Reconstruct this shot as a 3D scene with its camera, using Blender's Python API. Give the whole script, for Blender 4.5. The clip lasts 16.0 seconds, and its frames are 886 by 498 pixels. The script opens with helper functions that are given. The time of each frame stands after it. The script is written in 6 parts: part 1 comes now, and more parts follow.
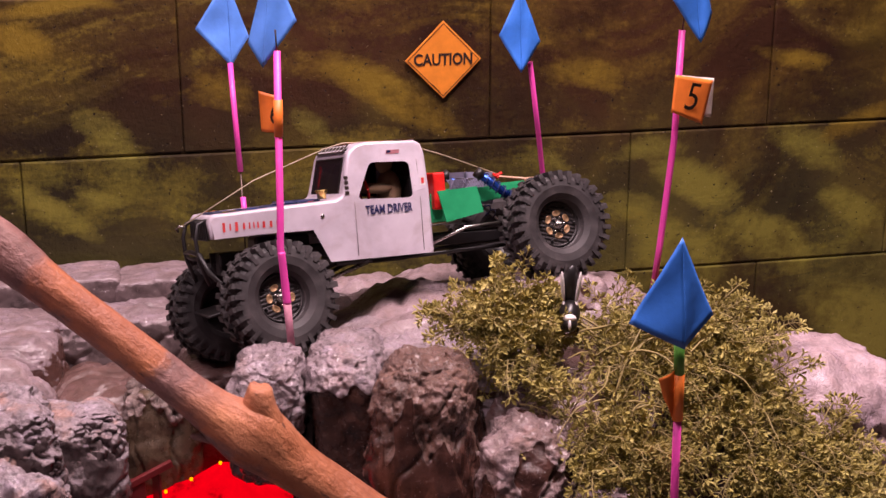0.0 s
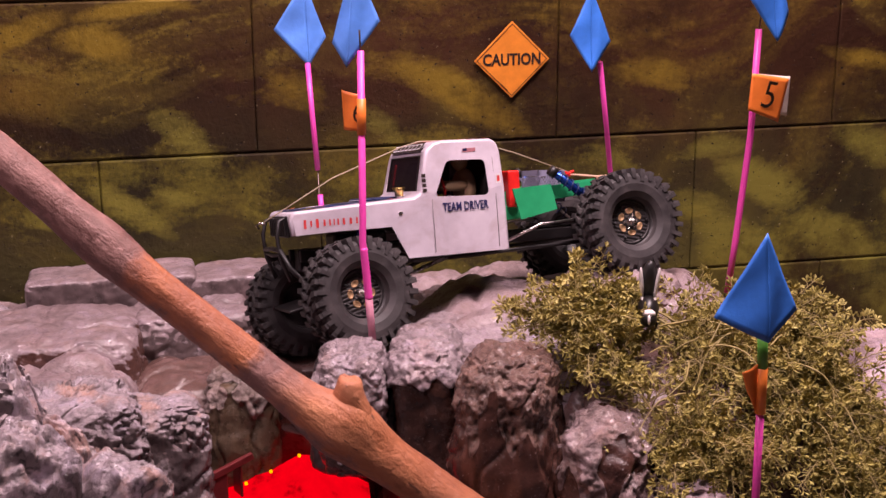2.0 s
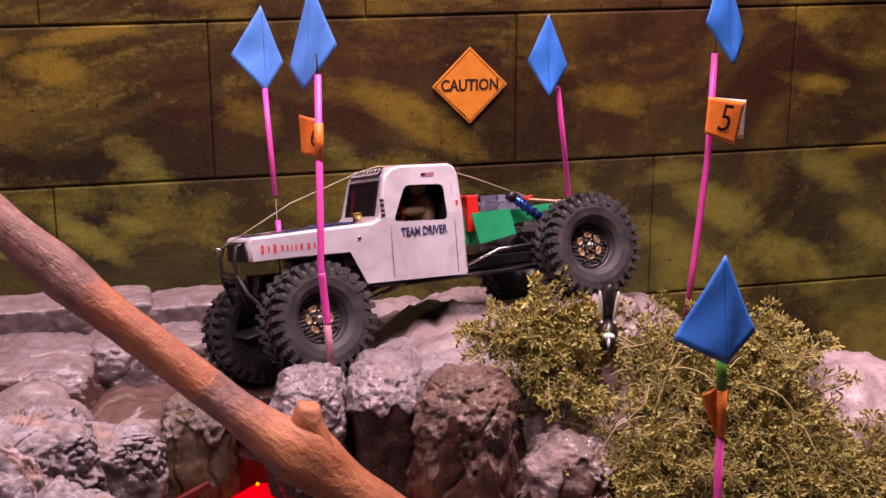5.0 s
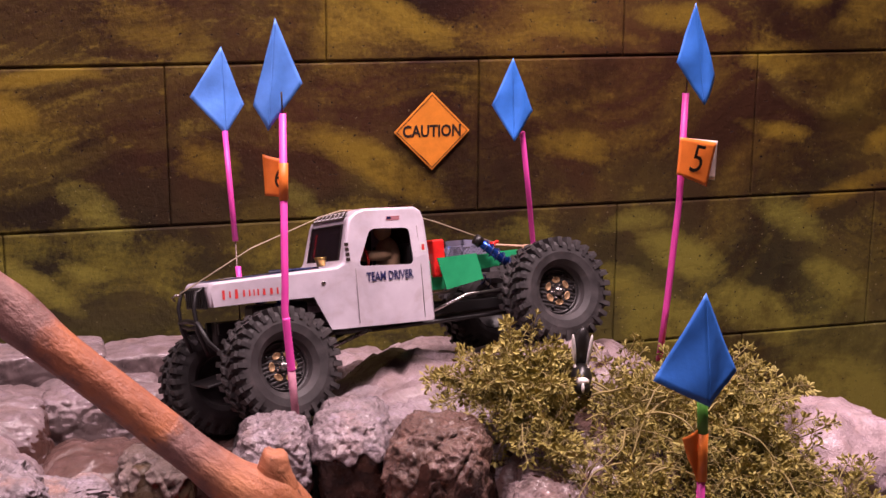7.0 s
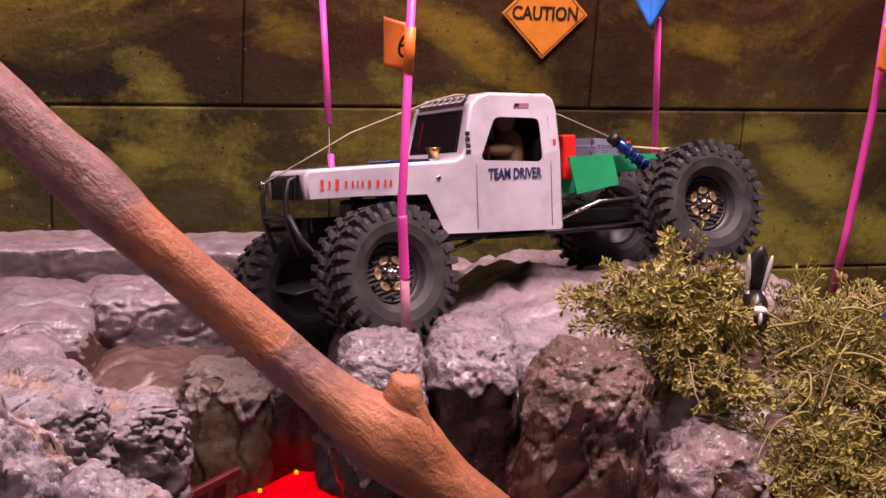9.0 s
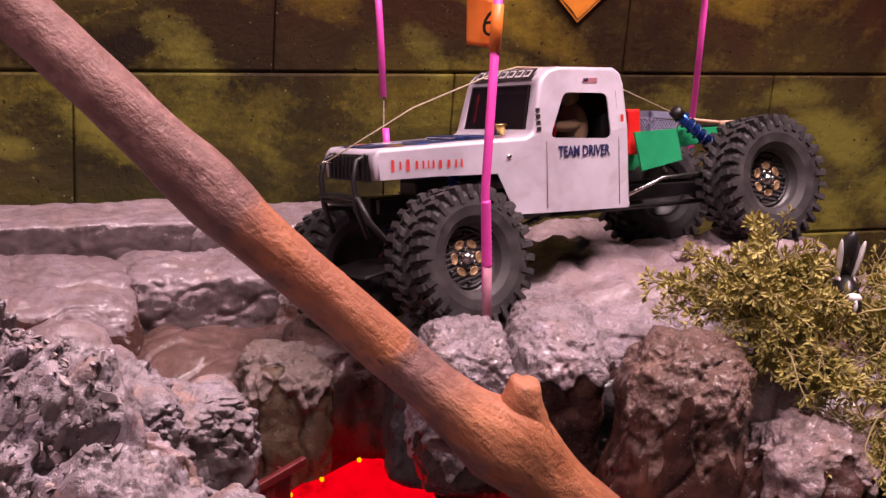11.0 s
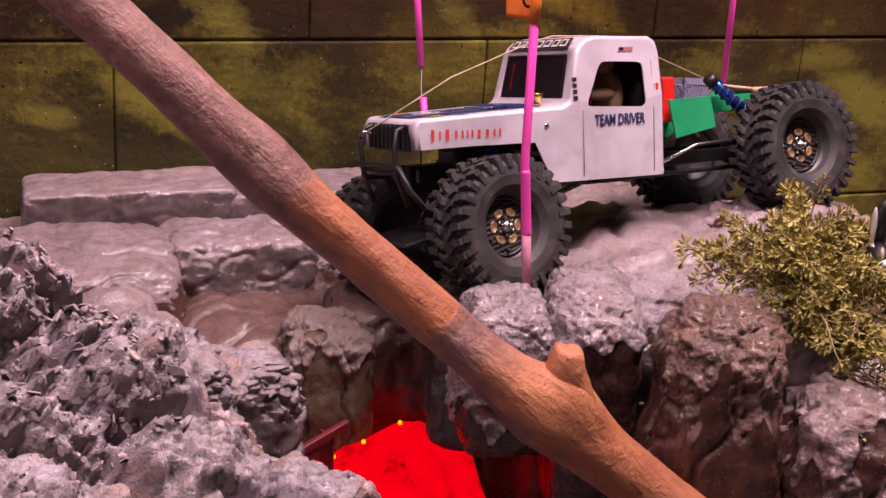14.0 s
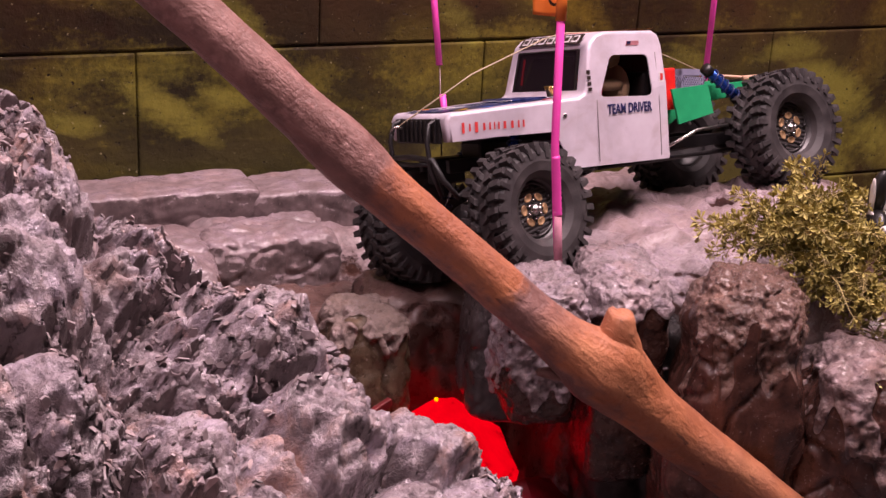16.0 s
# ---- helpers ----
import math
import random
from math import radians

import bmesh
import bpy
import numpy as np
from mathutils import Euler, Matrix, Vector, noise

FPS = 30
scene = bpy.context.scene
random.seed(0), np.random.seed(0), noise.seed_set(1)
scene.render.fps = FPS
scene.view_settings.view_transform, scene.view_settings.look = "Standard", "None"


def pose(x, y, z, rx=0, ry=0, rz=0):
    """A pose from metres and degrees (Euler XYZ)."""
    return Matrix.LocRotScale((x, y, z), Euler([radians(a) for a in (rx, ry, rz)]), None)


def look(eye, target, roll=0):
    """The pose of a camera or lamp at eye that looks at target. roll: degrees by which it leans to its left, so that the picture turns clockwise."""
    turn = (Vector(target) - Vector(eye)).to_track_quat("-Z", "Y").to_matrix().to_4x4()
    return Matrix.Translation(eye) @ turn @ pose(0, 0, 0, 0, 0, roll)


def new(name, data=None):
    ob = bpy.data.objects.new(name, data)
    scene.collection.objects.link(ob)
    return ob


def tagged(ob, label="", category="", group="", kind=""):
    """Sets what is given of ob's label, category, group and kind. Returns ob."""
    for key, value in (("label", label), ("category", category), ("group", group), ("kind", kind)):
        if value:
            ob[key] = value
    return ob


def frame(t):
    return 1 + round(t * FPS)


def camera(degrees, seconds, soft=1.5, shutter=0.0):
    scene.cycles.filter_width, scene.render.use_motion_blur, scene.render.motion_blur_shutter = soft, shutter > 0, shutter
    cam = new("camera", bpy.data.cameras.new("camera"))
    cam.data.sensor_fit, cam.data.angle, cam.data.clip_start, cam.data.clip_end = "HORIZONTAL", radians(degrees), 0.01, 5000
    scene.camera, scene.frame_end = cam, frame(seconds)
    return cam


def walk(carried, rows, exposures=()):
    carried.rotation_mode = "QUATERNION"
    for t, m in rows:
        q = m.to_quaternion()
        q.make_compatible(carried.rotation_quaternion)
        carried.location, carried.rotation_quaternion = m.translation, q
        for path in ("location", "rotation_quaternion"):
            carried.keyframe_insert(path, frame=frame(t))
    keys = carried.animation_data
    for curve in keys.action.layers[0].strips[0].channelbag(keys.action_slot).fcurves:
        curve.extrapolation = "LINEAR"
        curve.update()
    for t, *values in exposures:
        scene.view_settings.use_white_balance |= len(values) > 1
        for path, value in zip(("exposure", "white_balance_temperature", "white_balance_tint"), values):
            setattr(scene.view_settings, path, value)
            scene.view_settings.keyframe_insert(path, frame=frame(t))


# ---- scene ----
cam = camera(36.4, 16.0)
PATH = [
    (0, (-0.054, -1.725, 0.799), (0.373, 0.136, 0.205), 0.1),
    (0.5, (-0.063, -1.729, 0.801), (0.351, 0.135, 0.206), 0.1),
    (1, (-0.074, -1.735, 0.802), (0.326, 0.133, 0.21), -0.2),
    (1.5, (-0.092, -1.741, 0.802), (0.294, 0.131, 0.213), -0.3),
    (2, (-0.104, -1.738, 0.8), (0.274, 0.135, 0.209), -0.3),
    (2.5, (-0.102, -1.732, 0.797), (0.276, 0.14, 0.203), -0.3),
    (3, (-0.105, -1.735, 0.796), (0.277, 0.136, 0.201), -0.3),
    (3.5, (-0.101, -1.737, 0.796), (0.291, 0.131, 0.201), -0.2),
    (6, (-0.105, -1.725, 0.781), (0.378, 0.152, 0.285), -0.2),
    (6.5, (-0.112, -1.711, 0.772), (0.395, 0.165, 0.3), -0.1),
    (7, (-0.118, -1.699, 0.763), (0.407, 0.176, 0.307), 0.3),
    (7.5, (-0.137, -1.699, 0.733), (0.388, 0.176, 0.274), 0.8),
    (8, (-0.16, -1.685, 0.716), (0.362, 0.185, 0.24), 1.7),
    (8.5, (-0.172, -1.583, 0.695), (0.346, 0.28, 0.182), 2.6),
    (9, (-0.181, -1.463, 0.685), (0.347, 0.38, 0.114), 3.5),
    (9.5, (-0.244, -1.393, 0.682), (0.334, 0.425, 0.08), 4.1),
    (12, (-0.305, -1.373, 0.717), (0.351, 0.391, 0.041), 4.5),
    (12.5, (-0.314, -1.38, 0.716), (0.345, 0.382, 0.036), 4.3),
    (13, (-0.322, -1.384, 0.713), (0.34, 0.374, 0.026), 4.5),
    (13.5, (-0.321, -1.375, 0.714), (0.328, 0.382, 0.011), 4.4),
    (14, (-0.321, -1.384, 0.722), (0.299, 0.374, -0.002), 4.1),
    (14.5, (-0.321, -1.39, 0.731), (0.28, 0.368, -0.009), 3.9),
    (15, (-0.316, -1.395, 0.734), (0.284, 0.36, -0.015), 3.6),
    (15.5, (-0.322, -1.405, 0.733), (0.303, 0.342, -0.013), 3.2),
    (16, (-0.443, -1.43, 0.723), (0.288, 0.295, 0.022), 3.1),
]
walk(cam, [(t, look(eye, target, roll)) for t, eye, target, roll in PATH])

# ---------------------------------------------------------------- light
world = bpy.data.worlds.new("world")
world.use_nodes = True
scene.world = world
world.node_tree.nodes["Background"].inputs[0].default_value = (0.9, 0.72, 0.70, 1)
world.node_tree.nodes["Background"].inputs[1].default_value = 0.005


def area_lamp(name, place, target, sx, sy, watts, colour):
    data = bpy.data.lights.new(name, "AREA")
    data.shape, data.size, data.size_y, data.energy, data.color = "RECTANGLE", sx, sy, watts, colour
    ob = new(name, data)
    ob.matrix_world = look(place, target)
    return ob


area_lamp("ceiling_lamp_main", (0.46, -0.66, 2.05), (0.30, -0.45, 0.3), 1.3, 0.35, 80, (1.0, 0.745, 0.788))
# fill light added on the left, not a known lamp of the room
area_lamp("side_fill_light", (-0.9, -0.70, 2.05), (0.1, -0.4, 0.3), 0.9, 0.3, 20, (1.0, 0.732, 0.822))


# ---------------------------------------------------------------- material helpers
def material(name):
    m = bpy.data.materials.new(name)
    m.use_nodes = True
    nt = m.node_tree
    return m, nt, nt.nodes["Principled BSDF"]


def node(nt, kind, **values):
    n = nt.nodes.new(kind)
    for key, value in values.items():
        n.inputs[key.replace("_", " ")].default_value = value
    return n


def ramp(nt, source, stops):
    n = nt.nodes.new("ShaderNodeValToRGB")
    while len(n.color_ramp.elements) < len(stops):
        n.color_ramp.elements.new(0.5)
    for e, (at, colour) in zip(n.color_ramp.elements, stops):
        e.position = at
        e.color = (*colour, 1) if len(colour) == 3 else colour
    nt.links.new(source, n.inputs[0])
    return n.outputs[0]


def mix(nt, fac, a, b, blend="MIX"):
    n = nt.nodes.new("ShaderNodeMix")
    n.data_type, n.blend_type = "RGBA", blend
    for value, i in ((fac, 0), (a, 6), (b, 7)):
        if isinstance(value, (int, float)):
            n.inputs[i].default_value = value
        elif isinstance(value, tuple):
            n.inputs[i].default_value = (*value, 1)
        else:
            nt.links.new(value, n.inputs[i])
    return n.outputs[2]


def maths(nt, op, a, b=0.0):
    n = nt.nodes.new("ShaderNodeMath")
    n.operation = op
    for i, value in enumerate((a, b)):
        if isinstance(value, (int, float)):
            n.inputs[i].default_value = value
        else:
            nt.links.new(value, n.inputs[i])
    return n.outputs[0]


def noise_tex(nt, vector, scale, detail=6.0, rough=0.6, distortion=0.0):
    n = node(nt, "ShaderNodeTexNoise", Scale=scale, Detail=detail, Roughness=rough, Distortion=distortion)
    if vector is not None:
        nt.links.new(vector, n.inputs["Vector"])
    return n.outputs[0]


def mapping(nt, vector, scale=(1, 1, 1), turn=(0, 0, 0)):
    n = nt.nodes.new("ShaderNodeMapping")
    n.inputs["Scale"].default_value, n.inputs["Rotation"].default_value = scale, [radians(a) for a in turn]
    nt.links.new(vector, n.inputs["Vector"])
    return n.outputs[0]


def bump(nt, bsdf, height, strength, distance):
    n = node(nt, "ShaderNodeBump", Strength=strength, Distance=distance)
    nt.links.new(height, n.inputs["Height"])
    nt.links.new(n.outputs[0], bsdf.inputs["Normal"])


def position(nt):
    return nt.nodes.new("ShaderNodeNewGeometry").outputs["Position"]


def plain(name, colour, rough=0.5, metal=0.0, vary=0.15, scale=60.0, bumpy=0.0):
    """A paint, plastic or metal with slight mottling and uneven gloss."""
    m, nt, b = material(name)
    co = nt.nodes.new("ShaderNodeTexCoord").outputs["Object"]
    n = noise_tex(nt, co, scale, 5)
    dark = tuple(c * (1 - vary) for c in colour)
    light = tuple(min(1, c * (1 + vary)) for c in colour)
    nt.links.new(ramp(nt, n, [(0.3, dark), (0.7, light)]), b.inputs["Base Color"])
    nt.links.new(ramp(nt, n, [(0.3, (rough * 0.85,) * 3), (0.7, (min(1, rough * 1.15),) * 3)]), b.inputs["Roughness"])
    b.inputs["Metallic"].default_value = metal
    if bumpy:
        bump(nt, b, noise_tex(nt, co, scale * 4, 4), bumpy, 0.001)
    return m


# ---------------------------------------------------------------- materials
def warped(nt, p, scale, amount):
    """Coordinates bent by a broad noise, so that brush strokes curve."""
    n = node(nt, "ShaderNodeTexNoise", Scale=scale, Detail=2.0)
    nt.links.new(p, n.inputs["Vector"])
    v = nt.nodes.new("ShaderNodeMix")
    v.data_type = "VECTOR"
    v.inputs[0].default_value = amount
    nt.links.new(p, v.inputs[4])
    nt.links.new(n.outputs["Color"], v.inputs[5])
    return v.outputs[1]


def dry_brush(nt, stroke, grain, lo, hi, share):
    """A stroke whose edge breaks up into the grain of the block."""
    s = maths(nt, "ADD", stroke, maths(nt, "MULTIPLY", maths(nt, "SUBTRACT", grain, 0.5), share))
    return ramp(nt, s, [(lo, (0, 0, 0)), (hi, (1, 1, 1))])


# broad brush strokes on the wall: x, z, turn, half length, half width, bow, strength
GOLD_STROKES = [
    (0.272, 0.458, -27, 0.127, 0.031, 0.67, 0.85),
    (0.082, 0.473, -24, 0.053, 0.033, 0.24, 0.62),
    (-0.154, 0.535, -23, 0.057, 0.023, 0.32, 0.90),
    (0.022, 0.630, -13, 0.081, 0.031, 0.36, 0.40),
    (0.315, 0.636, -24, 0.090, 0.019, 0.43, 0.80),
    (0.532, 0.475, -14, 0.058, 0.028, 0.38, 0.85),
    (0.528, 0.628, -10, 0.075, 0.023, 0.15, 0.55),
    (0.862, 0.656, 12, 0.030, 0.015, 0.24, 0.90),
    (0.690, 0.640, -14, 0.085, 0.020, 0.30, 0.75),
    (0.840, 0.580, -12, 0.100, 0.034, 0.20, 0.55),
    (0.950, 0.640, 14, 0.080, 0.030, 0.30, 0.60),
    (0.939, 0.399, 14, 0.091, 0.018, 0.55, 0.65),
    (0.990, 0.474, 29, 0.037, 0.023, 0.16, 0.80),
    (0.820, 0.501, -6, 0.072, 0.014, -0.53, 0.75),
    (-0.246, 0.543, 26, 0.086, 0.019, 1.00, 0.85),
    (-0.109, 0.577, 1, 0.080, 0.014, 0.33, 0.85),
    (-0.165, 0.551, 9, 0.043, 0.015, 0.30, 0.65),
]
OLIVE_STROKES = [
    (-0.122, 0.347, -36, 0.071, 0.019, 0.32, 0.80),
    (-0.069, 0.369, -18, 0.033, 0.014, 0.16, 0.60),
    (0.812, 0.244, -36, 0.084, 0.040, 0.30, 1.20),
    (0.956, 0.118, -29, 0.139, 0.060, 0.00, 1.10),
    (0.924, 0.292, -27, 0.072, 0.026, 0.25, 1.00),
    (0.187, 0.425, -58, 0.047, 0.021, 0.32, 0.60),
    (0.476, 0.366, -25, 0.063, 0.018, 0.25, 0.50),
    (0.320, 0.375, -23, 0.054, 0.017, 0.25, 0.50),
    (-0.051, 0.422, -45, 0.051, 0.030, 0.21, 0.70),
    (-0.215, 0.345, -22, 0.039, 0.015, 0.24, 0.70),
    (0.305, 0.358, -20, 0.058, 0.024, 0.20, 0.80),
    (0.627, 0.374, 9, 0.072, 0.021, 0.40, 0.60),
    (0.700, 0.330, -20, 0.090, 0.036, 0.20, 1.00),
    (0.850, 0.370, -25, 0.080, 0.030, 0.30, 0.75),
    (0.680, 0.225, -30, 0.110, 0.050, 0.20, 1.10),
    (0.600, 0.290, -15, 0.070, 0.028, 0.25, 0.65),
]


def stroke_field(nt, p, strokes):
    """How strongly the painter's broad strokes cover each place of the wall."""
    total = 0.0
    for x, z, turn, length, width, bow, strength in strokes:
        n = nt.nodes.new("ShaderNodeMapping")
        n.vector_type = "TEXTURE"
        n.inputs["Location"].default_value, n.inputs["Rotation"].default_value, n.inputs["Scale"].default_value = (x, 0, z), (0, -radians(turn), 0), (length, 1, width)
        nt.links.new(p, n.inputs["Vector"])
        split = node(nt, "ShaderNodeSeparateXYZ")
        nt.links.new(n.outputs[0], split.inputs[0])
        along = maths(nt, "SUBTRACT", 1.0, maths(nt, "MULTIPLY", split.outputs[0], split.outputs[0]))
        across = maths(nt, "SUBTRACT", split.outputs[2], maths(nt, "MULTIPLY", along, bow))
        inside = maths(nt, "SUBTRACT", along, maths(nt, "MULTIPLY", across, across))
        total = maths(nt, "MAXIMUM", maths(nt, "MULTIPLY", inside, strength), total)
    return total


def wall_material():
    m, nt, b = material("painted_block")
    p = position(nt)
    bent = warped(nt, p, 1.9, 0.30)
    bent2 = warped(nt, p, 2.7, 0.26)
    big = noise_tex(nt, bent, 3.4, 4, 0.6)
    arcs = noise_tex(nt, mapping(nt, bent, (3.4, 3.4, 7.6), (0, 30, 0)), 1.0, 4, 0.55, 0.9)
    arcs2 = noise_tex(nt, mapping(nt, bent2, (4.2, 4.2, 9.0), (0, -36, 0)), 1.0, 4, 0.6, 0.8)
    arcs3 = noise_tex(nt, mapping(nt, bent2, (5.0, 5.0, 12.0), (0, 48, 0)), 1.0, 4, 0.5, 0.6)
    bristle = noise_tex(nt, mapping(nt, bent, (30, 30, 85), (0, 30, 0)), 1.0, 4, 0.65)
    grain = noise_tex(nt, p, 130, 5, 0.72)
    grain2 = noise_tex(nt, p, 55, 4, 0.65)
    both = maths(nt, "ADD", maths(nt, "MULTIPLY", bristle, 0.45), maths(nt, "MULTIPLY", grain, 0.55))
    split = node(nt, "ShaderNodeSeparateXYZ")
    nt.links.new(p, split.inputs[0])
    low = ramp(nt, maths(nt, "ADD", split.outputs[2], maths(nt, "MULTIPLY", maths(nt, "SUBTRACT", big, 0.5), 0.5)), [(0.26, (1, 1, 1)), (0.48, (0, 0, 0))])
    base_hi = ramp(nt, big, [(0.36, (0.014, 0.0055, 0.004)), (0.52, (0.046, 0.019, 0.009)), (0.70, (0.090, 0.042, 0.014))])
    base_lo = ramp(nt, big, [(0.36, (0.022, 0.017, 0.009)), (0.52, (0.062, 0.053, 0.019)), (0.70, (0.120, 0.106, 0.028))])
    c = mix(nt, low, base_hi, base_lo)
    c = mix(nt, maths(nt, "MULTIPLY", dry_brush(nt, arcs2, both, 0.45, 0.68, 0.40), 0.8), c, mix(nt, low, (0.090, 0.058, 0.014), (0.105, 0.090, 0.018)))
    c = mix(nt, maths(nt, "MULTIPLY", dry_brush(nt, arcs, both, 0.56, 0.78, 0.48), 0.45), c, mix(nt, low, (0.24, 0.160, 0.020), (0.235, 0.200, 0.030)))
    c = mix(nt, maths(nt, "MULTIPLY", dry_brush(nt, arcs3, both, 0.57, 0.76, 0.45), 0.45), c, mix(nt, low, (0.28, 0.188, 0.026), (0.30, 0.27, 0.040)))
    swirl = node(nt, "ShaderNodeTexWave", Scale=1.5, Distortion=4.5, Detail=2.0)
    swirl.wave_type, swirl.rings_direction = "RINGS", "SPHERICAL"
    nt.links.new(mapping(nt, bent, (1, 1, 1), (0, 0, 0)), swirl.inputs["Vector"])
    sweep = maths(nt, "MULTIPLY", dry_brush(nt, swirl.outputs["Fac"], both, 0.66, 1.02, 0.55), ramp(nt, noise_tex(nt, p, 3.1, 2), [(0.46, (0, 0, 0)), (0.60, (1, 1, 1))]))
    c = mix(nt, maths(nt, "MULTIPLY", sweep, 0.22), c, mix(nt, low, (0.36, 0.250, 0.028), (0.27, 0.250, 0.036)))
    # the broad strokes, broken up by bristles
    wob = warped(nt, p, 4.5, 0.07)
    comb = maths(nt, "ADD", maths(nt, "MULTIPLY", bristle, 0.62), maths(nt, "MULTIPLY", grain, 0.38))
    for rows, tint in ((OLIVE_STROKES, (0.205, 0.182, 0.034)), (GOLD_STROKES, (0.205, 0.138, 0.018))):
        field = maths(nt, "ADD", stroke_field(nt, wob, rows), maths(nt, "MULTIPLY", maths(nt, "SUBTRACT", arcs2, 0.5), 0.9))
        c = mix(nt, maths(nt, "MULTIPLY", dry_brush(nt, field, comb, 0.10, 0.80, 1.3), 0.9), c, tint)
    # dark smudges over the strokes, bare specks and open pores
    c = mix(nt, maths(nt, "MULTIPLY", dry_brush(nt, noise_tex(nt, bent2, 4.6, 4), grain2, 0.52, 0.68, 0.30), 0.75), c, (0.024, 0.010, 0.005))
    speck = ramp(nt, noise_tex(nt, p, 240, 2, 0.5), [(0.715, (0, 0, 0)), (0.75, (1, 1, 1))])
    c = mix(nt, maths(nt, "MULTIPLY", speck, maths(nt, "ADD", maths(nt, "MULTIPLY", low, 0.5), 0.15)), c, (0.46, 0.40, 0.24))
    pit = ramp(nt, noise_tex(nt, p, 165, 2, 0.6), [(0.28, (1, 1, 1)), (0.34, (0, 0, 0))])
    c = mix(nt, pit, c, (0.012, 0.006, 0.004))
    nt.links.new(c, b.inputs["Base Color"])
    b.inputs["Roughness"].default_value = 0.55
    b.inputs["Specular IOR Level"].default_value = 0.15
    rough = maths(nt, "ADD", noise_tex(nt, p, 90, 6, 0.65), maths(nt, "MULTIPLY", pit, -0.9))
    bump(nt, b, rough, 0.5, 0.004)
    return m


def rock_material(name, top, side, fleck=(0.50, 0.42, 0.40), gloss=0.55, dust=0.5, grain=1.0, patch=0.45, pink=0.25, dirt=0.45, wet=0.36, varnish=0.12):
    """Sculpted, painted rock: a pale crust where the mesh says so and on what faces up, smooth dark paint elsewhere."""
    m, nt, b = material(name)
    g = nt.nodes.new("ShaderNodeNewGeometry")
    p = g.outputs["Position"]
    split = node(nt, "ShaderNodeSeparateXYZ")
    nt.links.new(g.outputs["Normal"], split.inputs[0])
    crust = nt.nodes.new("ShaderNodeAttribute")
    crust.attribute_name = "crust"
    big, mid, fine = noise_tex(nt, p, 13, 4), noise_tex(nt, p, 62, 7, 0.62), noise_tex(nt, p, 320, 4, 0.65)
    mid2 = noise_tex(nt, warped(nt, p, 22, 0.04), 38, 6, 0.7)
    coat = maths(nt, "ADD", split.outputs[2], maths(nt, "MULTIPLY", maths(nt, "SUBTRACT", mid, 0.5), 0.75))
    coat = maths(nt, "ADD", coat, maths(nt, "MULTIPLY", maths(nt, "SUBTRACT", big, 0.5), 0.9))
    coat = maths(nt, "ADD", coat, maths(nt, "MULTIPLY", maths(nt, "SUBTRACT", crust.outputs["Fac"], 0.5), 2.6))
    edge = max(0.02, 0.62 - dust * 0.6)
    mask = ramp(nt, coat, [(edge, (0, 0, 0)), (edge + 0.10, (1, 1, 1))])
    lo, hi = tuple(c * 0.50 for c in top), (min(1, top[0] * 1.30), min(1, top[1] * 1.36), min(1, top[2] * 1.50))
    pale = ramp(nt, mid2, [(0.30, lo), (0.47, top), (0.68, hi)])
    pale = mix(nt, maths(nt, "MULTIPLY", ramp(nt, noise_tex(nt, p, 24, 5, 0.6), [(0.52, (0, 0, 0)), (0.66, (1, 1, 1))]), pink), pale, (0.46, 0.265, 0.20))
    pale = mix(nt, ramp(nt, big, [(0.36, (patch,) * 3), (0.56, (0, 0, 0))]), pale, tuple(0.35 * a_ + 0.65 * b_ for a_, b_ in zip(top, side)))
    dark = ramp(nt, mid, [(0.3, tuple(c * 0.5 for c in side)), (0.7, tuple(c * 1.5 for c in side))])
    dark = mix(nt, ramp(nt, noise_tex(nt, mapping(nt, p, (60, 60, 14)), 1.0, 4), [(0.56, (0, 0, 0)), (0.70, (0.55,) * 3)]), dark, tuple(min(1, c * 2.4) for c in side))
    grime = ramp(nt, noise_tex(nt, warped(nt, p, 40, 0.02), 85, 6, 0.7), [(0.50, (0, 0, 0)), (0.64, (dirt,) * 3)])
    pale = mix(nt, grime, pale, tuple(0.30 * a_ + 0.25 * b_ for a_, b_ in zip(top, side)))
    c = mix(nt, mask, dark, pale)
    height = maths(nt, "ADD", mid2, maths(nt, "MULTIPLY", fine, 0.50 * grain))
    height = maths(nt, "ADD", height, maths(nt, "MULTIPLY", noise_tex(nt, p, 140, 5, 0.7), 0.55 * grain))
    height = maths(nt, "MULTIPLY", height, maths(nt, "ADD", maths(nt, "MULTIPLY", mask, 0.65), 0.35))
    height = maths(nt, "ADD", height, maths(nt, "MULTIPLY", mask, 0.35))
    c = mix(nt, maths(nt, "MULTIPLY", ramp(nt, fine, [(0.64, (0, 0, 0)), (0.69, (1, 1, 1))]), 0.4), c, fleck)
    c = mix(nt, ramp(nt, fine, [(0.30, (0.85,) * 3), (0.35, (0, 0, 0))]), c, (0.024, 0.017, 0.017))
    nt.links.new(c, b.inputs["Base Color"])
    shine = ramp(nt, mid, [(0.3, (gloss * 0.55,) * 3), (0.7, (min(1, gloss * 1.3),) * 3)])
    crusty = ramp(nt, mid2, [(0.35, (wet * 1.5,) * 3), (0.62, (wet * 0.60,) * 3)])
    nt.links.new(mix(nt, mask, shine, crusty), b.inputs["Roughness"])
    b.inputs["Coat Weight"].default_value, b.inputs["Coat Roughness"].default_value = varnish, 0.16
    bump(nt, b, height, 0.9, 0.0065 * grain)
    return m


